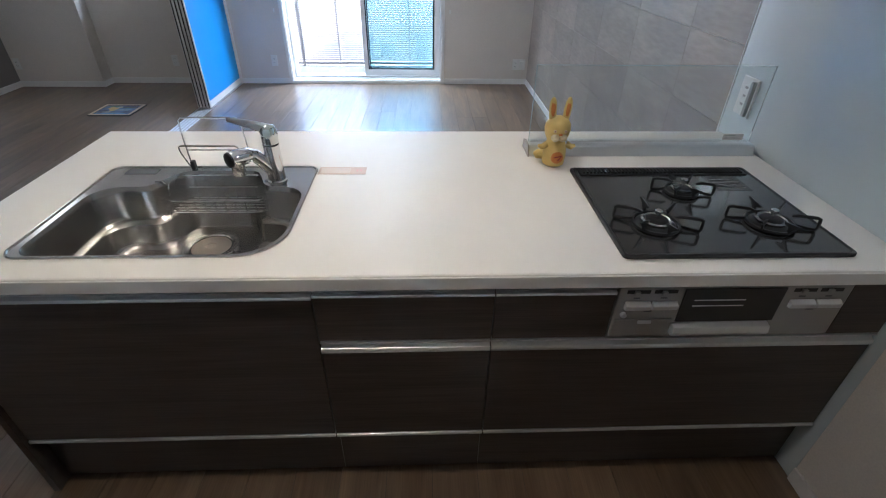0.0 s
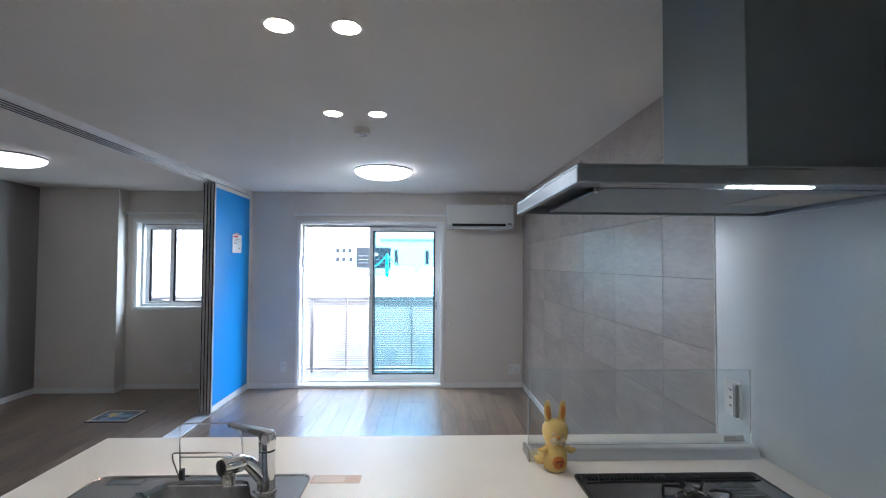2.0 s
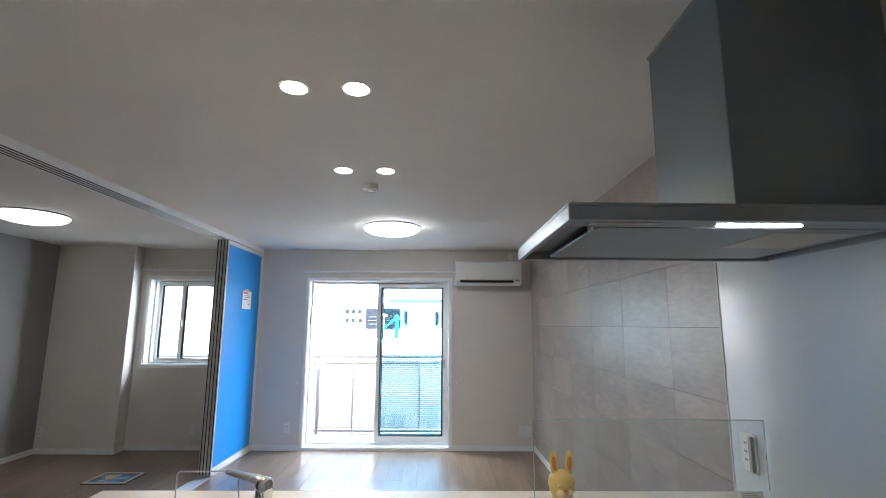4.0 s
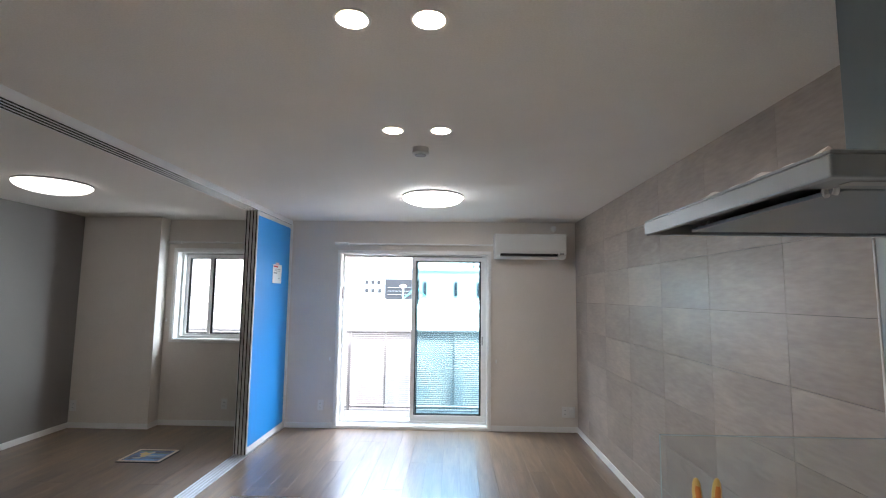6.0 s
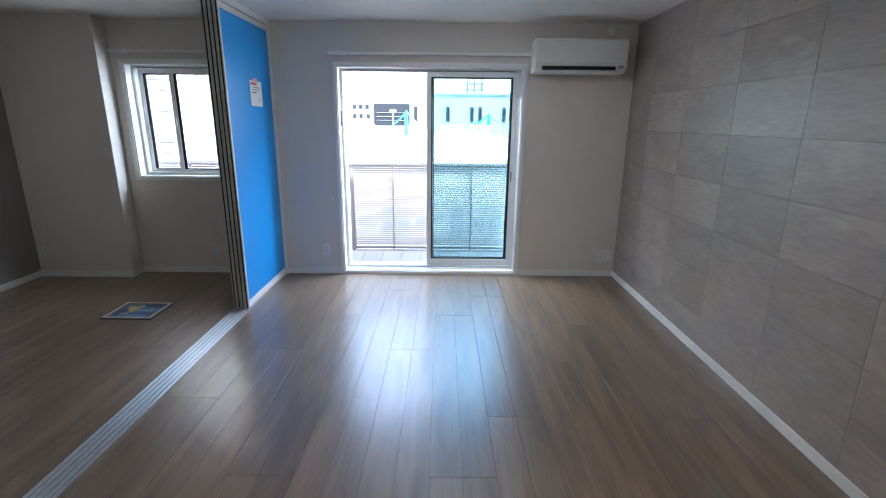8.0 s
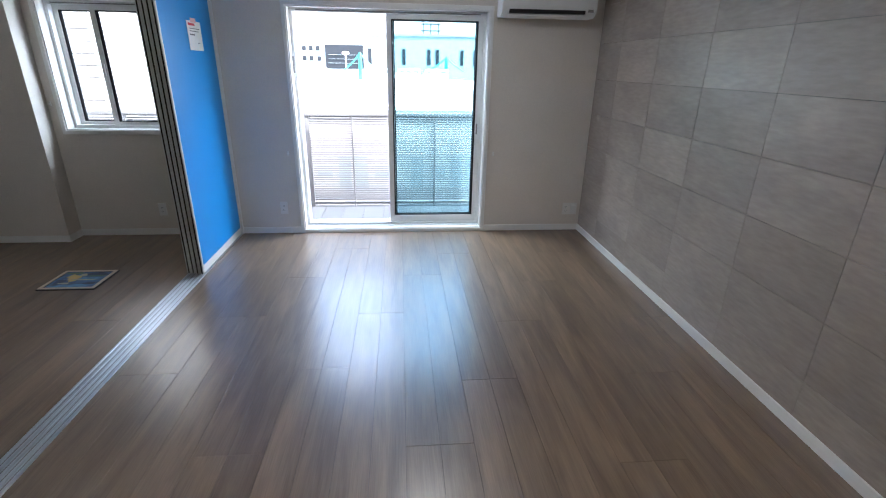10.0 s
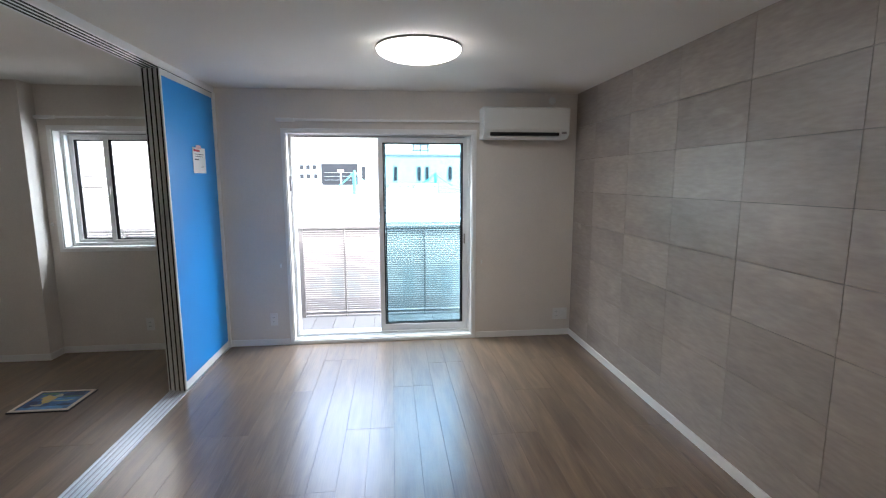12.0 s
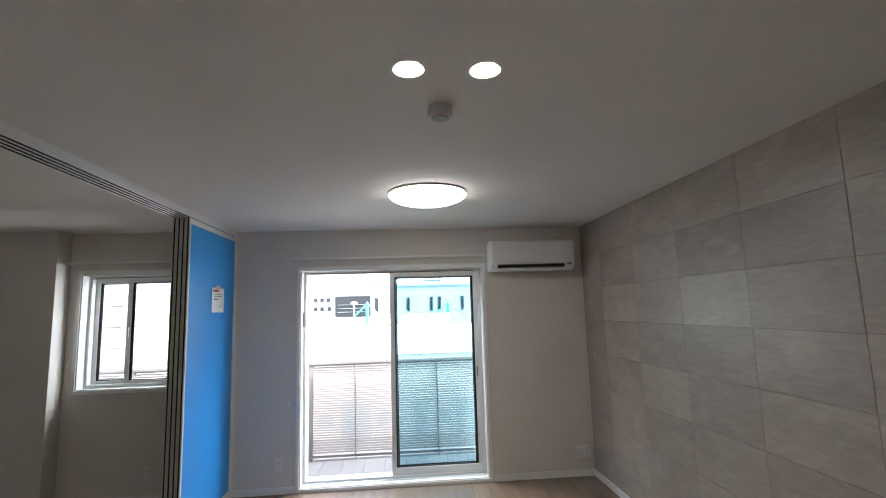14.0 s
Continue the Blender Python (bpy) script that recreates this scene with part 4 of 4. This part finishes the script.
def controls(x0, cols, tray):
    for i in range(cols):
        x = x0 + i * 0.068
        part("slot", box(x, x + 0.058, FYH - 0.0012, FYH - 0.0001, 0.779, 0.790), BLACK, ctl, "dark slider slot", False, 0.001)
        part("slider", box(x + 0.018, x + 0.030, FYH - 0.008, FYH - 0.0013, 0.780, 0.789), SILVER, ctl)
        part("ignition_button", loft([[(xx, FYH + y, z) for y, z in ((-0.0002, 0.732), (-0.012, 0.734), (-0.014, 0.748), (-0.0002, 0.756))] for xx in (x + 0.001, x + 0.065)]), ALU, ctl, "wide push button", False, 0.002)
        part("mark", box(x + 0.02, x + 0.036, FYH - 0.0008, FYH - 0.0001, 0.763, 0.767), INK, ctl)
    part("mark", box(x0 + 0.055, x0 + 0.075, FYH - 0.0008, FYH - 0.0001, 0.720, 0.724), INK, ctl)
    if tray:
        part("battery_tray", box(x0 - 0.015, x0 + 0.135, FYH - 0.004, FYH - 0.0001, 0.648, 0.698), SILVER, ctl, "battery tray", False, 0.003)
        part("tray_catch", box(x0 + 0.045, x0 + 0.080, FYH - 0.009, FYH - 0.0041, 0.686, 0.696), ALU, ctl, "", False, 0.002)
        part("knob", turned((x0 + 0.005, FYH - 0.008, 0.713), [(0.007, 0), (0.008, 0.0079)], 14, "y"), ALU, ctl)


controls(0.652, 2, True)
controls(1.070, 2, False)

# ---- splash guard ----
gd = thing("splash_guard", (0.94, 1.76, CT), "clear splash guard standing in a long metal rail behind the hob", "splash guard")
GX0, GX1, GY = 0.539, 1.353, 1.776
prof = [(1.721, CT), (1.735, CT + 0.030), (1.742, CT + 0.036), (1.800, CT + 0.036), (1.820, CT + 0.030), (1.824, CT)]
part("rail", loft([[(x, y, z + 0.0004) for y, z in prof] for x in (0.534, 1.354)]), ALU, gd, "brushed metal rail", False, 0.002)
part("end_cap", loft([[(x, y - 0.001, z + 0.0008) for y, z in prof] for x in (0.528, 0.5339)]), GREYPLASTIC, gd, "grey end cap")
sh = part("sheet", box(GX0, GX1, GY - 0.002, GY + 0.002, CT + 0.037, 1.145), SHIELD, gd, "clear glass sheet")
sh.visible_shadow = False
EDGE = surface("glass_edge", (0.42, 0.50, 0.50), 0.2)
part("edge", box(GX0, GX1, GY - 0.0025, GY + 0.0025, 1.1451, 1.1466), EDGE, gd, "polished top edge")
part("edge", box(GX0 - 0.0018, GX0 - 0.0002, GY - 0.0025, GY + 0.0025, CT + 0.037, 1.1466), EDGE, gd, "polished side edge")
part("edge", box(GX1 + 0.0002, GX1 + 0.0018, GY - 0.0025, GY + 0.0025, CT + 0.037, 1.1466), EDGE, gd, "polished side edge")
part("label_sticker", box(1.25, 1.325, GY - 0.0040, GY - 0.0026, CT + 0.042, CT + 0.066), SHEET, gd, "small printed sticker")
for i in range(3):
    part("text_line", box(1.255, 1.315 - 0.01 * i, GY - 0.0046, GY - 0.0041, CT + 0.047 + 0.006 * i, CT + 0.0482 + 0.006 * i), GREYPLASTIC, gd)

# ---- switch on the kitchen panel ----
PXW = E - 0.008
ko = thing("wall_switch", (PXW, 1.89, 1.0), "white switch plate with a grey bar on the kitchen panel", "switch")
part("plate", box(PXW - 0.008, PXW, 1.850, 1.945, 0.940, 1.078), PLASTIC, ko, "", False, 0.003)
part("bar", box(PXW - 0.022, PXW - 0.0082, 1.856, 1.874, 0.945, 1.070), SILVER, ko, "grey vertical bar", False, 0.003)
for z in (0.98, 1.01, 1.04):
    part("socket_slot", box(PXW - 0.0095, PXW - 0.0081, 1.900, 1.915, z - 0.004, z + 0.004), GREYPLASTIC, ko)

# ---- rabbit figure ----
def figure(x, y):
    """A small rabbit of soft vinyl in one mesh: yellow body, pale muzzle and eyes, orange belly patch."""
    paint = {}

    def done(bm, slot):
        for f in bm.faces:
            paint.setdefault(f, slot)

    bm = turned((x, y, CT + 0.0005), [(0.030, 0), (0.037, 0.006), (0.040, 0.035), (0.037, 0.066), (0.031, 0.082), (0.031, 0.088), (0.039, 0.104), (0.043, 0.124), (0.041, 0.142), (0.032, 0.156), (0.014, 0.165), (0.003, 0.167)], 28)
    for s in (-1, 1):
        bx = x + s * 0.021
        rings = []
        for h, r, dx in ((0.150, 0.010, 0), (0.170, 0.0125, 0.002), (0.195, 0.0125, 0.004), (0.215, 0.010, 0.005), (0.226, 0.005, 0.0055), (0.228, 0.001, 0.0055)):
            rings.append(circle((bx + s * dx, y, CT + h), r, 14, (1, 0, 0), (0, 0.6, 0)))
        loft(rings, bm)
        tube([(x + s * 0.034, y - 0.012, CT + 0.075), (x + s * 0.050, y - 0.018, CT + 0.068), (x + s * 0.062, y - 0.02, CT + 0.074)], [0.011, 0.010, 0.005], 10, bm)
    tube([(x - 0.034, y + 0.01, CT + 0.03), (x - 0.056, y + 0.012, CT + 0.032), (x - 0.066, y + 0.012, CT + 0.036)], [0.016, 0.016, 0.006], 10, bm)
    done(bm, 0)
    for s in (-1, 1):
        turned((x + s * 0.012, y - 0.034, CT + 0.093), [(0.004, -0.002), (0.013, 0.005), (0.015, 0.014), (0.010, 0.023), (0.002, 0.027)], 14, "z", bm)
        turned((x + s * 0.017, y - 0.0415, CT + 0.128), [(0.0055, 0.004), (0.0055, 0.001), (0.003, 0)], 12, "y", bm)
    done(bm, 1)
    for s in (-1, 1):
        rings = []
        for h, w, dx in ((0.168, 0.004, 0.002), (0.182, 0.0072, 0.003), (0.200, 0.0070, 0.0044), (0.214, 0.004, 0.005)):
            rings.append([(x + s * (0.021 + dx) + w * math.cos(a), y - 0.0062 - 0.0022 * math.sin(a) if h < 0.21 else y - 0.0052, CT + h) for a in [2 * math.pi * k / 10 for k in range(10)]])
        loft(rings, bm)
    turned((x, y - 0.047, CT + 0.119), [(0.001, -0.004), (0.006, -0.001), (0.006, 0.002), (0.001, 0.005)], 12, "z", bm)
    turned((x + 0.002, y - 0.044, CT + 0.036), [(0.014, 0), (0.019, 0.002), (0.021, 0.008)], 18, "y", bm)
    done(bm, 2)
    tube([(x - 0.010, y - 0.0445, CT + 0.040), (x + 0.014, y - 0.0445, CT + 0.044), (x + 0.004, y - 0.0445, CT + 0.028)], 0.0022, 6, bm)
    for s in (-1, 1):
        turned((x + s * 0.017, y - 0.0425, CT + 0.128), [(0.0022, 0.0012), (0.0018, 0)], 8, "y", bm)
    done(bm, 3)
    for f, slot in paint.items():
        f.material_index = slot
    return bm


rabbit = tagged(part("rabbit_figure", figure(0.604, 1.662), YELLOW, None, "", True), "small yellow vinyl rabbit figure standing on the worktop", "figurine")
for m in (surface("pale_vinyl", (0.66, 0.56, 0.36), 0.45), surface("orange_vinyl", (0.60, 0.22, 0.05), 0.45), surface("dark_red_vinyl", (0.30, 0.02, 0.03), 0.45)):
    rabbit.data.materials.append(m)

# ---- range hood ----
hood = thing("range_hood", (0.95, 1.38, 1.70), "dark stainless steel range hood on the kitchen wall", "range hood")
RX0, RX1, RY0, RY1, RZ0, RZ1 = 0.484, E - 0.009, 1.054, 1.704, 1.700, 1.740
part("canopy", plate(rect(RX0, RX1, RY0, RY1), [rect(RX0 + 0.018, RX1 - 0.006, RY0 + 0.018, RY1 - 0.018)], RZ0, RZ1 - 0.006), CANOPY, hood, "flat steel canopy rim", False, 0.003)
part("canopy_top", box(RX0, RX1, RY0, RY1, RZ1 - 0.0058, RZ1), CANOPY, hood, "", False, 0.002)
part("inner_lining", box(RX0 + 0.0182, RX1 - 0.0062, RY0 + 0.0182, RY1 - 0.0182, RZ1 - 0.012, RZ1 - 0.006), HOODDARK, hood, "dark inner lining")
part("baffle_plate", plate(rounded(RX0 + 0.10, RX1 - 0.08, RY0 + 0.105, RY1 - 0.050, 0.012, 3), [], RZ0 + 0.004, RZ0 + 0.012), HOODSTEEL, hood, "smooth steel baffle plate", False, 0.003)
for x in (RX0 + 0.13, RX1 - 0.12):
    for y in (RY0 + 0.14, RY1 - 0.09):
        part("baffle_post", turned((x, y, RZ0 + 0.0122), [(0.006, 0), (0.006, 0.0157)], 10), HOODDARK, hood)
part("front_flange", box(RX0 + 0.0185, RX1 - 0.0065, RY0 + 0.0185, RY0 + 0.100, RZ0 + 0.006, RZ0 + 0.010), HOODSTEEL, hood, "steel flange holding the light")
part("lamp_strip", box(0.855, 1.050, RY0 + 0.062, RY0 + 0.080, RZ0 + 0.0035, RZ0 + 0.0058), HOODLAMP, hood, "glowing light strip", False, 0.002)
part("side_strip", box(0.55, 0.71, RY0 + 0.045, RY0 + 0.070, RZ0 + 0.0042, RZ0 + 0.0058), SILVER, hood)
part("notice_label", box(1.04, 1.26, 1.200, 1.430, RZ0 + 0.0028, RZ0 + 0.0039), surface("foil_label", (0.45, 0.44, 0.40), 0.5), hood, "pale notice label")
part("catch", tube([(0.566, RY0 + 0.106 + 0.012 * math.sin(a), RZ0 + 0.006 + 0.012 * math.cos(a)) for a in [radians(d) for d in range(-140, 141, 20)]], 0.0045, 8), PLASTIC, hood, "white plastic catch", True)
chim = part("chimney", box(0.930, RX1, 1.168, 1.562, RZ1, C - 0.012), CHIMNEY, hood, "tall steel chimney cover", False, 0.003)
part("chimney_trim", box(0.926, RX1, 1.164, 1.566, C - 0.0119, C - 0.0005), SILVER, chim, "thin pale ceiling trim", False, 0.002)
part("tape", loft([[(x, y, RZ1 + z) for x, z in ((0.488, 0.0005), (0.500, 0.007 + 0.005 * math.sin(y * 60) * math.cos(y * 23)), (0.514, 0.0005))] for y in [1.075 + 0.015 * k for k in range(24)]]), surface("film", (0.66, 0.65, 0.62), 0.3), hood, "crumpled strip of pale film")
part("button", turned((1.345, RY0 - 0.004, RZ0 + 0.020), [(0.007, 0), (0.008, 0.0039)], 14, "y"), BLACK, hood)

# ---- outside ----
ground = setting("ground", loft([[(x, y, z) for y, z in ((-400, -3.0), (27, -3.0), (44, -1.0), (1800, -1.0), (1800, -4.0), (-400, -4.0))] for x in (-900, 900)]), CONCRETE, "wide pale paved yard in full sun", "ground")
balc = setting("balcony_floor", box(-4.6, 1.6, N_ + T, 7.16, -0.25, -0.062), GROUT, "concrete balcony slab with grey tiles", "balcony")

rail = thing("balcony_railing", (-1.5, 7.1, -0.06), "grey-brown balcony railing with narrow horizontal slats", "railing")
for x in (-3.45, -2.47, -1.49, -0.99, -0.03, 0.93):
    w = 0.022 if x == -1.49 else 0.009
    part("post", box(x - w, x + w, 7.06, 7.10, -0.062, 1.01), RAILPAINT, rail, "", False, 0.003)
part("top_rail", box(-4.5, 1.6, 7.045, 7.125, 1.0105, 1.045), RAILPAINT, rail, "flat top rail", False, 0.004)
part("bottom_rail", box(-4.5, 1.6, 7.07, 7.11, -0.03, 0.0), RAILPAINT, rail, "", False, 0.003)
sl = bpy.data.meshes.new("slat")
bm = box(-3.05, 3.05, -0.006, 0.006, -0.0094, 0.0094)
bm.to_mesh(sl)
bm.free()
sl.materials.append(RAILPAINT)
for i in range(37):
    s = new("slat", sl)
    s.parent = rail
    s.location = Vector((-1.45, 7.115, 0.022 + i * 0.0271)) - rail.location

HALL = surface("hall_facade", (0.140, 0.166, 0.177), 0.85, vary=0.05, scale=0.3)
SIDING = surface("siding", (0.27, 0.255, 0.245), 0.8, vary=0.08, scale=0.8)
# neighbouring low house seen through the slats
HOUSE_WINDOWS = ((-2.9, False), (-2.25, True), (-1.7, True), (-1.05, False), (0.1, True), (0.8, False), (1.4, True), (1.9, True))
nb = thing("low_house", (0, 17, -3.0), "low pale house with small windows and a flat white roof", "house")
part("wall", box(-9, 8, 17, 26, -3.0, 0.24), SIDING, nb)
part("plinth", box(-9.05, 8.05, 16.9, 16.999, -3.0, -2.3), RAILPAINT, nb, "darker plinth")
part("roof", box(-9.2, 8.2, 16.8, 26.2, 0.24, 0.36), STUCCO, nb, "flat white roof")
for x, tall in HOUSE_WINDOWS:
    w, z0, z1 = (0.20, -2.35, -1.25) if tall else (0.24, -1.95, -1.55)
    pane_frame = part("window", box(x - w - 0.05, x + w + 0.05, 16.96, 16.998, z0 - 0.05, z1 + 0.05), SIDING, nb)
    part("pane", box(x - w, x + w, 16.94, 16.959, z0, z1), HALL, pane_frame, "dark window pane")

# tiled side house near the small window
sh_ = thing("side_house", (-9, 9.6, -3.0), "house wall clad in white horizontal siding", "house")
part("wall", box(-14, -5.05, 9.62, 18, -3.0, 5.6), GROUT, sh_)
part("roof", box(-14.2, -4.85, 9.42, 18.2, 5.6, 5.75), STUCCO, sh_, "flat white roof edge")
for i in range(36):
    part("siding_board", box(-14, -5.03, 9.595, 18.02, -0.9 + i * 0.17, -0.745 + i * 0.17), SIDING, sh_, "", False, 0.006)

# far building
D = 95.0
fb = thing("far_hall", (10, D, -1.0), "long white hall with narrow windows and a dark gateway", "building")
part("wall", box(-9, 60, D, D + 20, -1.0, 6.4), HALL, fb)
part("roof", box(-9.3, 60.3, D - 0.3, D + 20.3, 6.4, 6.8), HALL, fb, "flat roof edge")
# No opening is cut: a near-black sheet paints the shade inside the gateway.
gate = part("gateway", box(-13.7, -6.9, D - 0.12, D - 0.01, 0.7, 4.7), DARKPANE, fb, "flat dark sheet for the open gateway's shade")
part("wall_wing", box(-60, -9.001, D + 0.01, D + 18, -1.0, 5.4), HALL, fb, "lower white wing")
for z in (1.6, 2.3, 3.0):
    part("rail", box(-13.2, -7.4, D - 0.25, D - 0.13, z, z + 0.06), HALL, gate)
for x in (-5.75, 0.43, 5.0, 6.57, 11.1, 13.6):
    q = part("window", box(x - 0.40, x + 0.40, D - 0.10, D - 0.005, 1.4, 4.3), HALL, fb)
    part("pane", box(x - 0.32, x + 0.32, D - 0.16, D - 0.101, 1.5, 4.2), DARKPANE, q, "dark narrow window pane")
for x, z in ((-17.4, 3.6), (-16.2, 3.6), (-15.0, 3.6), (-17.4, 1.9), (-16.2, 1.9), (-14.8, 1.9)):
    q = part("window", box(x - 0.4, x + 0.4, D - 0.06, D + 0.005, z, z + 0.9), HALL, fb)
    part("pane", box(x - 0.33, x + 0.33, D - 0.11, D - 0.061, z + 0.07, z + 0.83), DARKPANE, q, "dark window pane")
tw = thing("roof_tower", (5.6, D + 5, 6.8), "pale lattice tower standing on the hall roof", "tower")
for x in (4.2, 5.6, 7.1):
    for y in (D + 4, D + 6):
        part("leg", box(x - 0.10, x + 0.10, y - 0.10, y + 0.10, 6.8, 10.2), RAILPAINT, tw)
for z in (7.6, 8.7, 9.8):
    part("platform", box(3.7, 7.6, D + 3.6, D + 6.4, z, z + 0.14), RAILPAINT, tw)


def swing_mast(x, y, w, h, label):
    """A peaked teal mast with two stays."""
    s = thing("teal_mast", (x, y, -1.0), label, "mast", "teal masts")
    part("pole", loft([circle((x, y, -1.0), 0.34, 10), circle((x, y, h * 0.6), 0.30, 10), circle((x, y, h), 0.16, 10)]), TEAL, s)
    for k in (-1, 1):
        part("stay", tube([(x, y, h - 0.2), (x + k * w * 0.4, y, h * 0.58), (x + k * w, y, 0.55)], 0.13, 6), TEAL, s)


swing_mast(-7.1, D - 6, 2.7, 3.4, "tall teal mast with sloping stays in the yard")
swing_mast(7.7, D - 6, 3.2, 3.0, "short teal mast with sloping stays in the yard")
pl = thing("lamp_post", (-9.6, D - 5, -1.0), "pale yard lamp post with a broad head", "lamp post")
part("pole", loft([circle((-9.6, D - 5, -1.0), 0.16, 10), circle((-9.6, D - 5, 2.9), 0.14, 10)]), HALL, pl)
part("head", turned((-9.6, D - 5, 2.9), [(0.2, 0), (0.6, 0.25), (0.6, 0.5), (0.2, 0.6)], 14), PINK, pl, "broad pinkish head", True)


def van(x, y, label):
    v = thing("van", (x, y, -1.0), label, "van", "parked vans")
    prof = [(-2.1, -0.7), (-2.1, 0.0), (-1.75, 0.15), (-1.35, 0.85), (-1.1, 0.95), (2.0, 0.95), (2.1, 0.8), (2.1, -0.7)]
    part("body", loft([[(x + px, yy, pz) for px, pz in prof] for yy in (y, y + 1.7)]), PLASTIC, v, "", False, 0.08)
    for a, b in ((-1.25, -0.45), (-0.35, 0.85), (0.95, 1.95)):
        part("side_window", box(x + a, x + b, y - 0.02, y - 0.001, 0.28, 0.70), HALL, v, "tinted side window")
    for px in (-1.35, 1.35):
        part("wheel", turned((x + px, y - 0.05, -0.68), [(0.26, 0), (0.28, 0.05), (0.28, 0.2)], 18, "y"), GREYPLASTIC, v)


van(0.8, D - 12, "white van parked in the sunny yard")
van(5.2, D - 13, "white van parked beside the teal mast")
van(-4.2, D - 12, "white van parked before the hall")
van(-14.2, D - 12, "white van parked by the dark gateway")
wv = bpy.data.curves.new("power_line", "CURVE")
wv.dimensions = "3D"
wv.bevel_depth = 0.018
sp = wv.splines.new("POLY")
sp.points.add(12)
for k in range(13):
    u = k / 12
    sp.points[k].co = (-20 + 50 * u, 40, -0.48 * math.sin(math.pi * u), 1)
wv.materials.append(INK)
tagged(new("power_line", wv), "thin dark overhead line across the yard", "cable")

# ---- pieces: balcony tiles, wall tiles, floor planks ----
def slab_mesh(name, sx, sy, sz, cham, mat, axis="z"):
    """A thin piece with a chamfered face, its corner at the origin."""
    a = [(0, 0), (sx, 0), (sx, sy), (0, sy)]
    b = [(cham, cham), (sx - cham, cham), (sx - cham, sy - cham), (cham, sy - cham)]
    rings = [[(x, y, -sz) for x, y in a], [(x, y, -cham) for x, y in a], [(x, y, 0) for x, y in b]]
    if axis == "x":
        rings = [[(-z, x, y) for x, y, z in r] for r in rings]
    bm = loft(rings)
    bmesh.ops.recalc_face_normals(bm, faces=bm.faces)
    me = bpy.data.meshes.new(name)
    bm.to_mesh(me)
    bm.free()
    me.materials.append(mat)
    return me


cache = {}


def piece(name, sx, sy, sz, cham, mat, parent, at, axis="z"):
    key = (name, round(sx, 3), round(sy, 3), axis)
    if key not in cache:
        cache[key] = slab_mesh(name, sx, sy, sz, cham, mat, axis)
    ob = new(name, cache[key])
    ob.parent = parent
    ob.location = at
    return ob


x = -4.55
while x < 1.5:
    for y in (6.10, 6.57):
        piece("tile", 0.226, 0.466, 0.011, 0.002, BALCTILE, balc, (x, y, -0.051))
    x += 0.23

PITCH, ROW, GAP = 0.6075, 0.3045, 0.0022
cols = [2.013, 2.464] + [2.464 + PITCH * k for k in range(1, 6)] + [N_]
rows_z = [0.0] + [2.076 - ROW * k for k in range(6, -1, -1)] + [C]
for y0, y1 in zip(cols, cols[1:]):
    for z0, z1 in zip(rows_z, rows_z[1:]):
        piece("tile", y1 - y0 - GAP, z1 - z0 - GAP, 0.008, 0.0003, TILE, wall_e, (E, y0 + GAP / 2, z0 + GAP / 2), "x")

STRIP, BOARD = 0.1515, 1.818
for p in range(-14, 7):
    start = (3.062 + 0.606 * (p % 3)) if p < 1 else (3.513 + 0.606 * ((p - 1) % 3))
    start -= BOARD * 4
    for half in (0, 1):
        xa = max(-0.428 + 2 * STRIP * p + half * STRIP, W_)
        xb = min(-0.428 + 2 * STRIP * p + half * STRIP + STRIP, E)
        if xb - xa < 0.01:
            continue
        for k in range(8):
            ya, yb = max(start + k * BOARD, S_), min(start + (k + 1) * BOARD, N_)
            if yb - ya > 0.01:
                piece("plank", xb - xa - 0.0016, yb - ya - 0.0016, 0.0039, 0.0003, PLANK, floor, (xa + 0.0008, ya + 0.0008, 0.0))
